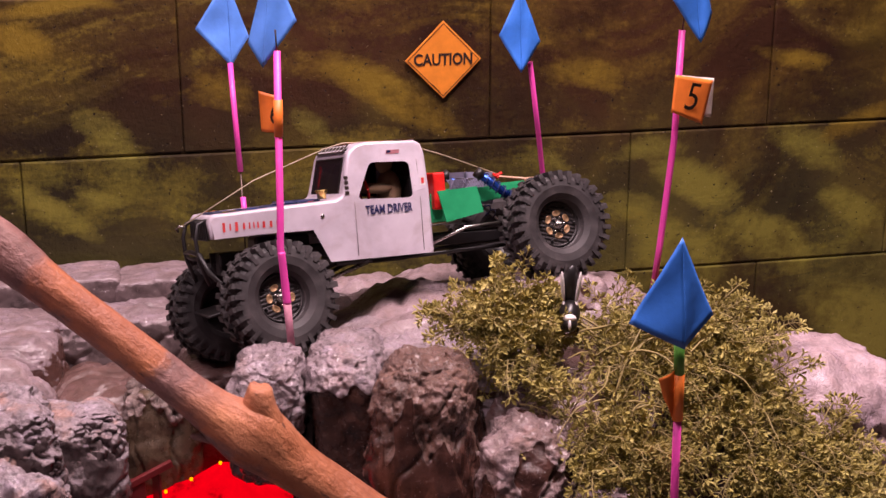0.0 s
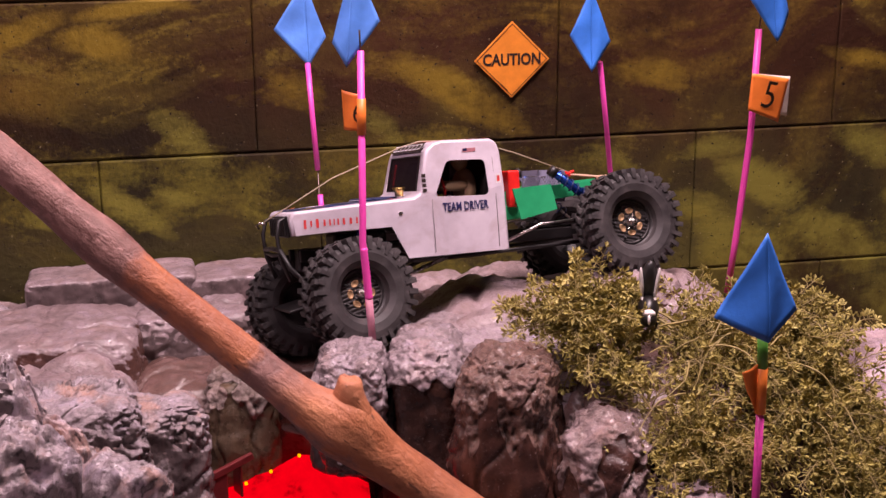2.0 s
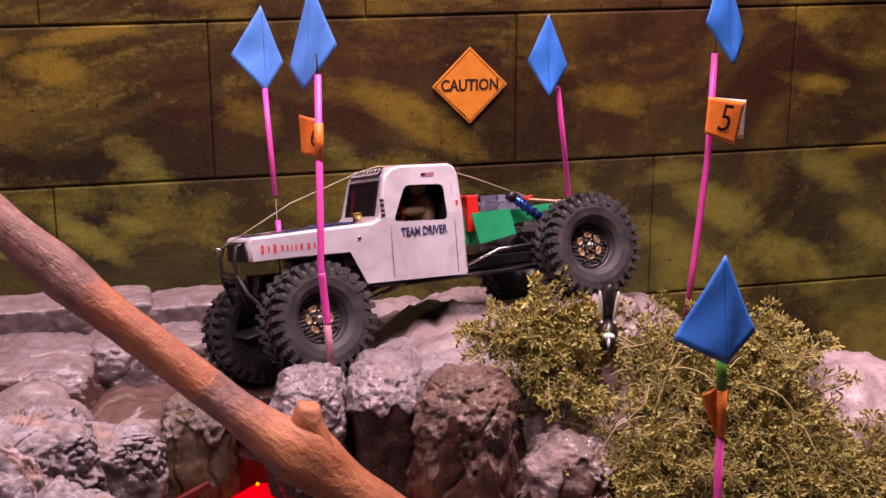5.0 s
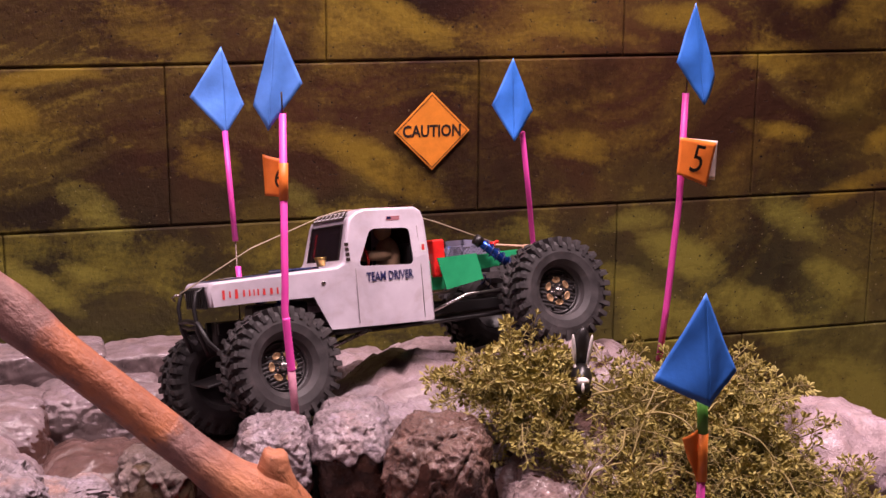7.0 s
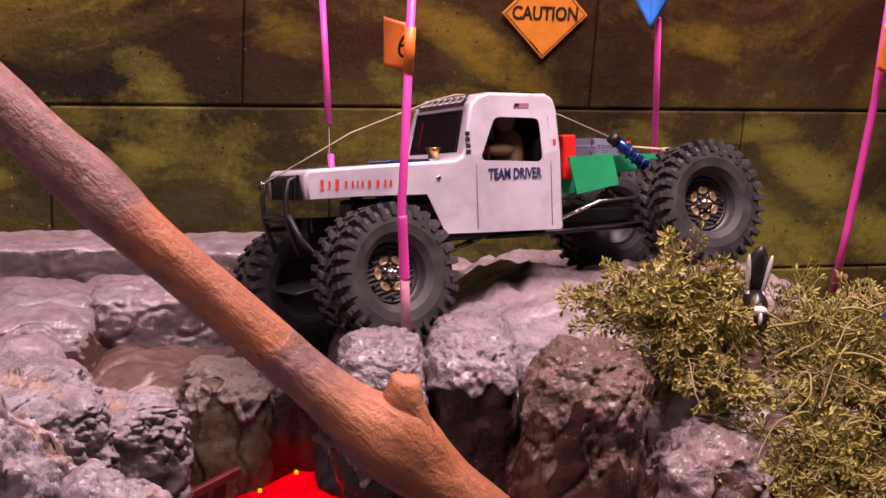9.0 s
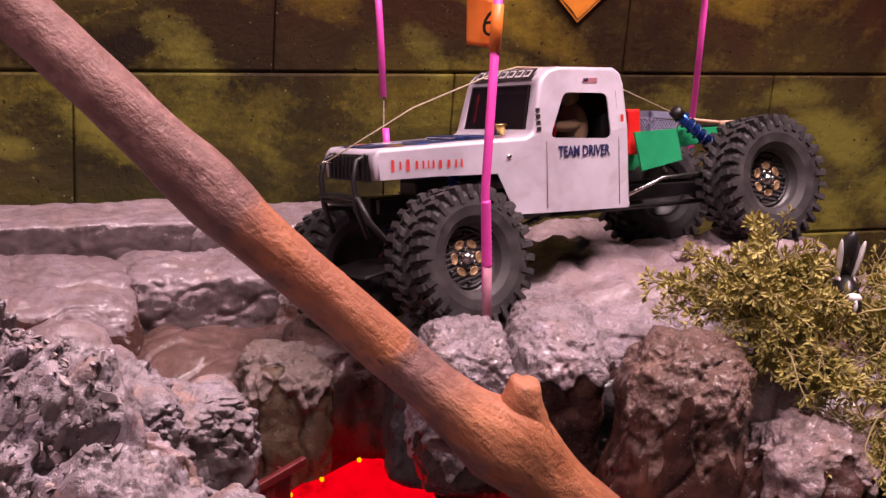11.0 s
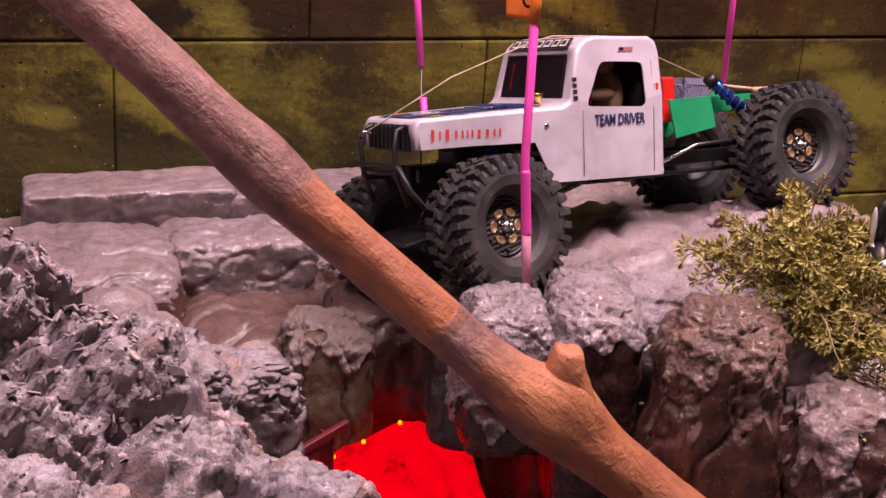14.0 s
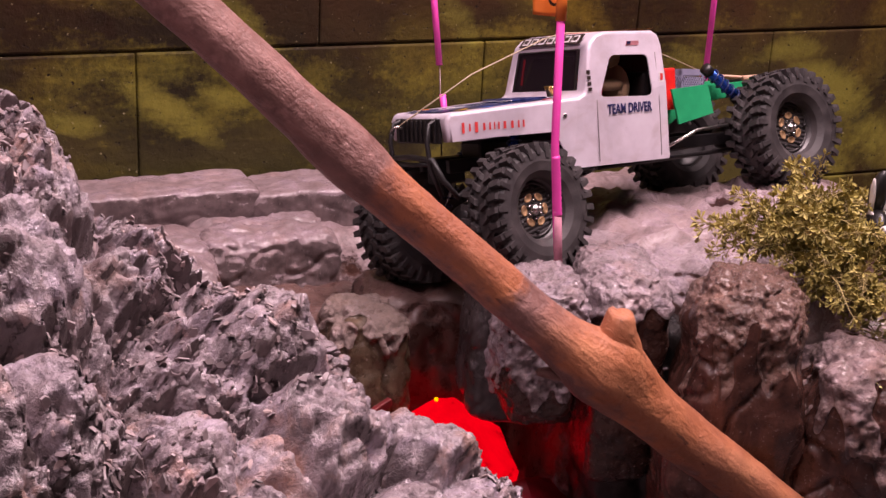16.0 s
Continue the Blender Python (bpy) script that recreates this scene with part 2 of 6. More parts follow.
def bark_material(name):
    m, nt, b = material(name)
    co = nt.nodes.new("ShaderNodeTexCoord").outputs["Object"]
    split = node(nt, "ShaderNodeSeparateXYZ")
    nt.links.new(co, split.inputs[0])
    along = mapping(nt, co, (7, 26, 26))
    streak, mid = noise_tex(nt, along, 1.0, 7, 0.6), noise_tex(nt, co, 42, 6, 0.6)
    fine = noise_tex(nt, co, 320, 4, 0.7)
    scar = noise_tex(nt, mapping(nt, co, (30, 130, 130)), 1.0, 3, 0.6)
    skin = ramp(nt, mid, [(0.28, (0.068, 0.030, 0.026)), (0.48, (0.160, 0.071, 0.061)), (0.70, (0.31, 0.16, 0.14))])
    skin = mix(nt, 0.35, skin, ramp(nt, streak, [(0.3, (0.12, 0.055, 0.045)), (0.7, (0.42, 0.24, 0.20))]))
    bare = ramp(nt, streak, [(0.28, (0.24, 0.074, 0.034)), (0.5, (0.47, 0.168, 0.072)), (0.75, (0.60, 0.265, 0.125))])
    bare = mix(nt, ramp(nt, scar, [(0.29, (0.9,) * 3), (0.34, (0, 0, 0))]), bare, (0.13, 0.045, 0.022))
    vein = noise_tex(nt, mapping(nt, co, (4.5, 75, 75)), 1.0, 4, 0.6, 0.4)
    bare = mix(nt, ramp(nt, vein, [(0.32, (0.5,) * 3), (0.42, (0, 0, 0))]), bare, (0.24, 0.080, 0.040))
    bare = mix(nt, ramp(nt, noise_tex(nt, co, 11, 3), [(0.40, (0.55,) * 3), (0.56, (0, 0, 0))]), bare, (0.26, 0.090, 0.055))
    skin = mix(nt, ramp(nt, noise_tex(nt, co, 75, 4, 0.6), [(0.56, (0, 0, 0)), (0.68, (0.5,) * 3)]), skin, (0.40, 0.215, 0.19))
    # the bark is worn off along two stretches of the upper side
    x = maths(nt, "ADD", split.outputs[0], maths(nt, "MULTIPLY", maths(nt, "SUBTRACT", mid, 0.5), 0.05))
    a = ramp(nt, maths(nt, "ADD", x, 0.5), [(0.358, (0, 0, 0)), (0.372, (1, 1, 1)), (0.486, (1, 1, 1)), (0.494, (0, 0, 0))])
    c2 = ramp(nt, maths(nt, "ADD", x, 0.5), [(0.515, (0, 0, 0)), (0.56, (0.95,) * 3), (0.90, (0.8,) * 3)])
    ring = maths(nt, "ADD", split.outputs[2], maths(nt, "MULTIPLY", maths(nt, "SUBTRACT", mid, 0.5), 0.055))
    up = ramp(nt, maths(nt, "ADD", maths(nt, "MULTIPLY", ring, 20), 0.5), [(0.2, (0, 0, 0)), (0.45, (1, 1, 1))])
    worn = maths(nt, "MULTIPLY", maths(nt, "MAXIMUM", a, c2), up)
    c = mix(nt, worn, skin, bare)
    c = mix(nt, ramp(nt, fine, [(0.27, (0.8,) * 3), (0.36, (0, 0, 0))]), c, (0.05, 0.022, 0.018))
    nt.links.new(c, b.inputs["Base Color"])
    nt.links.new(ramp(nt, mid, [(0.3, (0.42,) * 3), (0.7, (0.66,) * 3)]), b.inputs["Roughness"])
    bump(nt, b, maths(nt, "ADD", maths(nt, "ADD", maths(nt, "ADD", streak, maths(nt, "MULTIPLY", vein, 0.25)), maths(nt, "MULTIPLY", mid, 0.6)), maths(nt, "MULTIPLY", fine, 0.18)), 0.95, 0.006)
    return m


def leaf_material():
    m, nt, b = material("leaf")
    tone = nt.nodes.new("ShaderNodeAttribute")
    tone.attribute_name = "tone"
    r = nt.nodes.new("ShaderNodeNewGeometry").outputs["Random Per Island"]
    r = maths(nt, "ADD", maths(nt, "MULTIPLY", tone.outputs["Fac"], 0.72), maths(nt, "MULTIPLY", r, 0.28))
    c = ramp(nt, r, [(0.0, (0.105, 0.084, 0.022)), (0.35, (0.235, 0.194, 0.052)), (0.75, (0.370, 0.310, 0.088)), (1.0, (0.50, 0.43, 0.17))])
    nt.links.new(c, b.inputs["Base Color"])
    b.inputs["Roughness"].default_value = 0.6
    b.inputs["Specular IOR Level"].default_value = 0.25
    return m


def tape_material(name, colour):
    m, nt, b = material(name)
    co = nt.nodes.new("ShaderNodeTexCoord").outputs["Object"]
    n = noise_tex(nt, co, 35, 4)
    nt.links.new(ramp(nt, n, [(0.3, tuple(c * 0.82 for c in colour)), (0.7, tuple(min(1, c * 1.12) for c in colour))]), b.inputs["Base Color"])
    b.inputs["Roughness"].default_value = 0.45
    bump(nt, b, noise_tex(nt, co, 120, 3), 0.25, 0.0015)
    return m


def body_paint():
    m, nt, b = material("silver_paint")
    co = nt.nodes.new("ShaderNodeTexCoord").outputs["Object"]
    n, f = noise_tex(nt, co, 22, 5, 0.6), noise_tex(nt, co, 500, 3, 0.6)
    c = ramp(nt, n, [(0.3, (0.50, 0.44, 0.50)), (0.55, (0.63, 0.56, 0.635)), (0.8, (0.71, 0.65, 0.72))])
    scratch = ramp(nt, noise_tex(nt, mapping(nt, co, (60, 60, 600), (0, 20, 0)), 1.0, 3), [(0.70, (0, 0, 0)), (0.74, (0.5,) * 3)])
    c = mix(nt, scratch, c, (0.30, 0.25, 0.25))
    smear = ramp(nt, noise_tex(nt, warped(nt, co, 12, 0.06), 34, 5, 0.65), [(0.50, (0, 0, 0)), (0.68, (0.45,) * 3)])
    c = mix(nt, smear, c, (0.42, 0.33, 0.34))
    nt.links.new(c, b.inputs["Base Color"])
    b.inputs["Metallic"].default_value = 0.12
    nt.links.new(ramp(nt, n, [(0.3, (0.28,) * 3), (0.7, (0.46,) * 3)]), b.inputs["Roughness"])
    bump(nt, b, f, 0.06, 0.0005)
    return m


def rubber():
    m, nt, b = material("rubber")
    co = nt.nodes.new("ShaderNodeTexCoord").outputs["Object"]
    n = noise_tex(nt, co, 55, 6, 0.65)
    nt.links.new(ramp(nt, n, [(0.3, (0.017, 0.014, 0.015)), (0.55, (0.040, 0.034, 0.035)), (0.8, (0.092, 0.076, 0.076))]), b.inputs["Base Color"])
    nt.links.new(ramp(nt, n, [(0.3, (0.5,) * 3), (0.7, (0.8,) * 3)]), b.inputs["Roughness"])
    bump(nt, b, noise_tex(nt, co, 420, 4), 0.25, 0.0008)
    return m


def glowing(name, colour, strength):
    m, nt, b = material(name)
    co = nt.nodes.new("ShaderNodeTexCoord").outputs["Object"]
    n = noise_tex(nt, co, 30, 4)
    c = ramp(nt, n, [(0.33, tuple(v * 0.30 for v in colour)), (0.43, tuple(v * 0.85 for v in colour)), (0.6, colour)])
    nt.links.new(c, b.inputs["Emission Color"])
    b.inputs["Base Color"].default_value = (*(v * 0.06 for v in colour), 1)
    b.inputs["Specular IOR Level"].default_value = 0.0
    b.inputs["Roughness"].default_value = 0.9
    b.inputs["Emission Strength"].default_value = strength
    return m


WALL = wall_material()
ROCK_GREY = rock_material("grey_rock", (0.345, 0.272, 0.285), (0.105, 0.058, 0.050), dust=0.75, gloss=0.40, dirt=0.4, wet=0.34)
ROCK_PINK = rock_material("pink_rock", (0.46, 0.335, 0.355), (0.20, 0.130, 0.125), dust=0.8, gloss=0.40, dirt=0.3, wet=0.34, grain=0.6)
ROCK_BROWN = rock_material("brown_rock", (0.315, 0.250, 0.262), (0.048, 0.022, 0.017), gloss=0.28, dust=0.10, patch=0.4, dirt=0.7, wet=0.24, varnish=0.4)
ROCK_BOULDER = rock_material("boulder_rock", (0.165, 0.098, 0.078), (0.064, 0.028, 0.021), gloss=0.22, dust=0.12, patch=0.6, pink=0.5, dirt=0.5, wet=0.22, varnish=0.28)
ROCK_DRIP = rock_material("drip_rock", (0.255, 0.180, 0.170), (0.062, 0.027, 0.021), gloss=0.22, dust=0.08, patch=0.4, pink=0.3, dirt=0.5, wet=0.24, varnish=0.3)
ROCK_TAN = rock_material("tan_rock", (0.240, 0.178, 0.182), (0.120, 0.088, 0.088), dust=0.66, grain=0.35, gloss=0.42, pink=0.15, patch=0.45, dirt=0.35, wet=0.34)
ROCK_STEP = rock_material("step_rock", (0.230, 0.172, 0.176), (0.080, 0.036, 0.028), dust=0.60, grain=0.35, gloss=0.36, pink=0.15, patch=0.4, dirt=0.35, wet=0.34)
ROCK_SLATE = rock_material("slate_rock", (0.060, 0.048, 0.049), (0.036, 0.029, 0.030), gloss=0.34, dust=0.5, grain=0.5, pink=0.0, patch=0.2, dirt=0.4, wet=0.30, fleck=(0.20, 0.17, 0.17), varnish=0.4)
# near-black on purpose: its colour carries the shade of the ledge cleft
ROCK_CLEFT_SHADE = rock_material("cleft_shade_rock", (0.022, 0.016, 0.016), (0.009, 0.007, 0.007), gloss=0.45, fleck=(0.07, 0.06, 0.06), dust=0.3, pink=0.0, varnish=0.4)
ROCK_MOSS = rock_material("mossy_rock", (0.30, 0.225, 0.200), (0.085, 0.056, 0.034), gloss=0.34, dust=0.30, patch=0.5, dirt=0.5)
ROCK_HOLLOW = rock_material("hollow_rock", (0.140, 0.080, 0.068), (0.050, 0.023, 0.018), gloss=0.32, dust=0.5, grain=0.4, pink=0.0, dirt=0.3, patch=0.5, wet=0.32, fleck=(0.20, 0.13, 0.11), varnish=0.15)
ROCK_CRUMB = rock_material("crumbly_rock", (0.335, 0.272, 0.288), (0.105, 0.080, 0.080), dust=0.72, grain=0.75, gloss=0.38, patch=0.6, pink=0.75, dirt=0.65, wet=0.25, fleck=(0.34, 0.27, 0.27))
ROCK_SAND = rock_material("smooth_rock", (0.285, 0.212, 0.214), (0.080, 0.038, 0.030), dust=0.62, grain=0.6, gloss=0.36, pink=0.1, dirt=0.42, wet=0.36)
BARK, LEAF = bark_material("bark"), leaf_material()
FLAKE, fnt, fb = material("flake")
fb.inputs["Roughness"].default_value = 0.5
fnt.links.new(ramp(fnt, fnt.nodes.new("ShaderNodeNewGeometry").outputs["Random Per Island"], [(0.0, (0.12, 0.092, 0.092)), (0.5, (0.23, 0.18, 0.185)), (0.85, (0.34, 0.27, 0.28)), (1.0, (0.44, 0.33, 0.31))]), fb.inputs["Base Color"])
STEM = plain("dry_stem", (0.26, 0.20, 0.07), 0.6, vary=0.3)
PINK = plain("pink_straw", (0.80, 0.07, 0.42), 0.42, vary=0.08)
PINK_DULL = plain("dusty_straw", (0.52, 0.22, 0.30), 0.6, vary=0.2, scale=120)
BLUE = tape_material("blue_tape", (0.045, 0.20, 0.72))
BLUE_LIGHT = tape_material("faded_blue_tape", (0.10, 0.27, 0.78))
ORANGE = tape_material("orange_tape", (0.95, 0.23, 0.035))
ORANGE_SIGN = tape_material("orange_sign", (0.78, 0.26, 0.03))
GREEN_TAPE = tape_material("green_tape", (0.10, 0.32, 0.04))
PAPER = plain("white_paper", (0.75, 0.62, 0.55), 0.7)
INK = plain("black_ink", (0.025, 0.015, 0.012), 0.5)
WIRE = plain("wire", (0.10, 0.07, 0.06), 0.4, 0.8)
SILVER, RUBBER = body_paint(), rubber()
NAVY = plain("navy_decal", (0.012, 0.020, 0.085), 0.3, vary=0.3)
RED_INK = plain("red_decal", (0.62, 0.045, 0.045), 0.5)
BLUE_INK = plain("blue_decal", (0.03, 0.12, 0.62), 0.5)
YELLOW_INK = plain("yellow_decal", (0.75, 0.42, 0.02), 0.5)
NAVY_INK = plain("navy_letters", (0.02, 0.02, 0.09), 0.5)
WHITE_INK = plain("white_decal", (0.70, 0.66, 0.67), 0.5)
BLACK = plain("black_plastic", (0.012, 0.010, 0.011), 0.45)
STEEL = plain("steel", (0.55, 0.52, 0.50), 0.28, 1.0)
BRASS = plain("brass", (0.72, 0.50, 0.17), 0.32, 1.0)
COPPER = plain("tan_hub", (0.44, 0.28, 0.15), 0.4, 0.4, vary=0.5, scale=180)
RIM = plain("dark_rim_plate", (0.042, 0.037, 0.038), 0.45, vary=0.25)
GREEN = plain("green_plastic", (0.020, 0.33, 0.13), 0.42, vary=0.12)
DULL_RED = plain("dull_red_plastic", (0.30, 0.008, 0.020), 0.45, vary=0.4, scale=30)
MAROON = plain("maroon_metal", (0.16, 0.020, 0.022), 0.4, 0.2, vary=0.3)
RED_PLASTIC = plain("red_plastic", (0.72, 0.02, 0.018), 0.35)
SHOCK_BLUE = plain("blue_metal", (0.02, 0.07, 0.35), 0.25, 0.7)
CRATE = plain("grey_plastic", (0.22, 0.21, 0.30), 0.5)
PLANK = plain("brown_plank", (0.095, 0.055, 0.045), 0.6, vary=0.35, scale=40)
ROPE = plain("rope", (0.46, 0.37, 0.25), 0.8)
PINK_INK = plain("faded_pink_decal", (0.62, 0.26, 0.30), 0.5)
WOOD = plain("pale_wood", (0.58, 0.36, 0.24), 0.6)
TAN = plain("tan_figure", (0.42, 0.27, 0.16), 0.6)
FUR_BLACK = plain("black_fur_paint", (0.012, 0.010, 0.010), 0.4)
FUR_WHITE = plain("white_fur_paint", (0.78, 0.72, 0.70), 0.5)
RED_GLOW = glowing("red_glow", (1.0, 0.0, 0.008), 0.95)
RED_STRIP = glowing("red_led", (1.0, 0.01, 0.02), 2.5)
YELLOW_GLOW = glowing("yellow_led", (1.0, 0.42, 0.0), 1.6)
# dark tones for the unseen room, so that little light bounces back
PLASTER = plain("room_plaster", (0.085, 0.072, 0.068), 0.8, scale=8)
FLOOR_GREY = plain("room_floor", (0.05, 0.042, 0.04), 0.7, scale=10)
GLASS, gnt, gb = material("tinted_glass")
gb.inputs["Base Color"].default_value = (0.015, 0.010, 0.014, 1)
gb.inputs["Roughness"].default_value = 0.12
gb.inputs["Specular IOR Level"].default_value = 0.08
gb.inputs["Alpha"].default_value = 0.96


# ---------------------------------------------------------------- mesh helpers
def mesh_of(name, verts, faces, mats, smooth=False, slots=None):
    me = bpy.data.meshes.new(name)
    me.from_pydata([tuple(v) for v in verts], [], [tuple(f) for f in faces])
    for m in mats if isinstance(mats, (list, tuple)) else [mats]:
        me.materials.append(m)
    if slots is not None:
        me.polygons.foreach_set("material_index", slots)
    if smooth:
        me.polygons.foreach_set("use_smooth", [True] * len(me.polygons))
    me.update()
    return me


def part(name, bm, mats, parent, label="", smooth=False, m=None):
    """Links a bmesh, or a ready mesh, as one object under a thing or a part."""
    if isinstance(bm, bmesh.types.BMesh):
        me = bpy.data.meshes.new(name)
        bm.normal_update()
        bm.to_mesh(me)
        bm.free()
        for mat in mats if isinstance(mats, (list, tuple)) else [mats]:
            me.materials.append(mat)
        if smooth:
            me.polygons.foreach_set("use_smooth", [True] * len(me.polygons))
    else:
        me = bm
    ob = new(name, me)
    if parent is not None:
        ob.parent = parent
    if m is not None:
        ob.matrix_basis = m
    return tagged(ob, label)


def thing(name, label, category, m=None, group="", kind=""):
    ob = new(name)
    ob.empty_display_size = 0.02
    if m is not None:
        ob.matrix_basis = m
    return tagged(ob, label, category, group, kind)


def box_bm(sx, sy, sz, at=(0, 0, 0), bevel=0.0, segments=2, bm=None):
    bm = bm or bmesh.new()
    made = bmesh.ops.create_cube(bm, size=1.0, matrix=Matrix.Translation(at) @ Matrix.Diagonal((sx, sy, sz, 1)))
    if bevel:
        edges = list({e for v in made["verts"] for e in v.link_edges})
        bmesh.ops.bevel(bm, geom=edges, offset=bevel, segments=segments, affect="EDGES", profile=0.5)
    return bm


def tube_arrays(points, radii, sides=10, caps=True):
    pts = [Vector(p) for p in points]
    verts, faces = [], []
    ref = Vector((0.13, 0.31, 0.94))
    for i, p in enumerate(pts):
        d = (pts[min(i + 1, len(pts) - 1)] - pts[max(i - 1, 0)]).normalized()
        a = d.cross(ref).normalized()
        b = d.cross(a)
        for k in range(sides):
            w = 2 * math.pi * k / sides
            verts.append(p + (a * math.cos(w) + b * math.sin(w)) * radii[i])
    for i in range(len(pts) - 1):
        for k in range(sides):
            k2 = (k + 1) % sides
            faces.append((i * sides + k, i * sides + k2, (i + 1) * sides + k2, (i + 1) * sides + k))
    if caps:
        faces.append(tuple(reversed(range(sides))))
        faces.append(tuple(range((len(pts) - 1) * sides, len(pts) * sides)))
    return verts, faces


def tube(name, points, radius, mat, sides=10):
    radii = radius if isinstance(radius, (list, tuple)) else [radius] * len(points)
    v, f = tube_arrays(points, radii, sides)
    return mesh_of(name, v, f, mat, smooth=True)


def lathe(name, profile, mat, steps=40, axis="y"):
    """Turns (radius, along) pairs about an axis."""
    verts, faces = [], []
    for k in range(steps):
        w = 2 * math.pi * k / steps
        for r, h in profile:
            verts.append((r * math.cos(w), h, r * math.sin(w)))
    n = len(profile)
    for k in range(steps):
        for i in range(n - 1):
            a, b = k * n + i, ((k + 1) % steps) * n + i
            faces.append((a, a + 1, b + 1, b))
    return mesh_of(name, verts, faces, mat, smooth=True)


def letters(name, text, size, mat, parent, m, depth=0.0002, label="", squeeze=1.0, bold=0.018):
    cu = bpy.data.curves.new(name, "FONT")
    cu.body, cu.size, cu.extrude, cu.align_x, cu.align_y = text, size, depth, "CENTER", "CENTER"
    cu.resolution_u = 3
    cu.offset = size * bold
    tmp = bpy.data.objects.new(name, cu)
    scene.collection.objects.link(tmp)
    me = bpy.data.meshes.new_from_object(tmp.evaluated_get(bpy.context.evaluated_depsgraph_get()))
    bpy.data.objects.remove(tmp)
    me.materials.clear()
    me.materials.append(mat)
    if squeeze != 1.0:
        me.transform(Matrix.Diagonal((squeeze, 1, 1, 1)))
    return part(name, me, mat, parent, label, m=m)


# ---------------------------------------------------------------- the room
def slab(name, lo, hi, mat, label, kind="structure", category=""):
    bm = box_bm(*(h - l for l, h in zip(lo, hi)), at=[(l + h) / 2 for l, h in zip(lo, hi)])
    ob = part(name, bm, mat, None, label)
    return tagged(ob, label, category or name.split("_")[0], kind=kind)


# unseen shell added round the track; it shuts out and soaks up light
slab("floor", (-2.6, -3.2, -0.72), (3.0, 0.25, -0.66), FLOOR_GREY, "unseen dark floor added to close the room")
slab("ceiling", (-2.6, -3.2, 2.3), (3.0, 0.25, 2.36), PLASTER, "unseen dark ceiling added to close the room")
slab("wall_west", (-2.66, -3.2, -0.66), (-2.6, 0.25, 2.3), PLASTER, "unseen dark side wall added to close the room")
slab("wall_east", (3.0, -3.2, -0.66), (3.06, 0.25, 2.3), PLASTER, "unseen dark side wall added to close the room")
slab("wall_south", (-2.6, -3.26, -0.66), (3.0, -3.2, 2.3), PLASTER, "unseen dark wall added across from the track")


# ---------------------------------------------------------------- rocks
def fbm(p, octaves=4, gain=0.5):
    total, amp, f = 0.0, 1.0, 1.0
    for _ in range(octaves):
        total += amp * noise.noise(p * f)
        amp, f = amp * gain, f * 2.1
    return total


def blend(a, b, x):
    x = min(1, max(0, (x - a) / (b - a)))
    return x * x * (3 - 2 * x)


def crust_on(me, values):
    """Keeps, vertex by vertex, how much pale crust covers a mesh (0.5: as its material has it)."""
    me.attributes.new("crust", "FLOAT", "POINT").data.foreach_set("value", values)


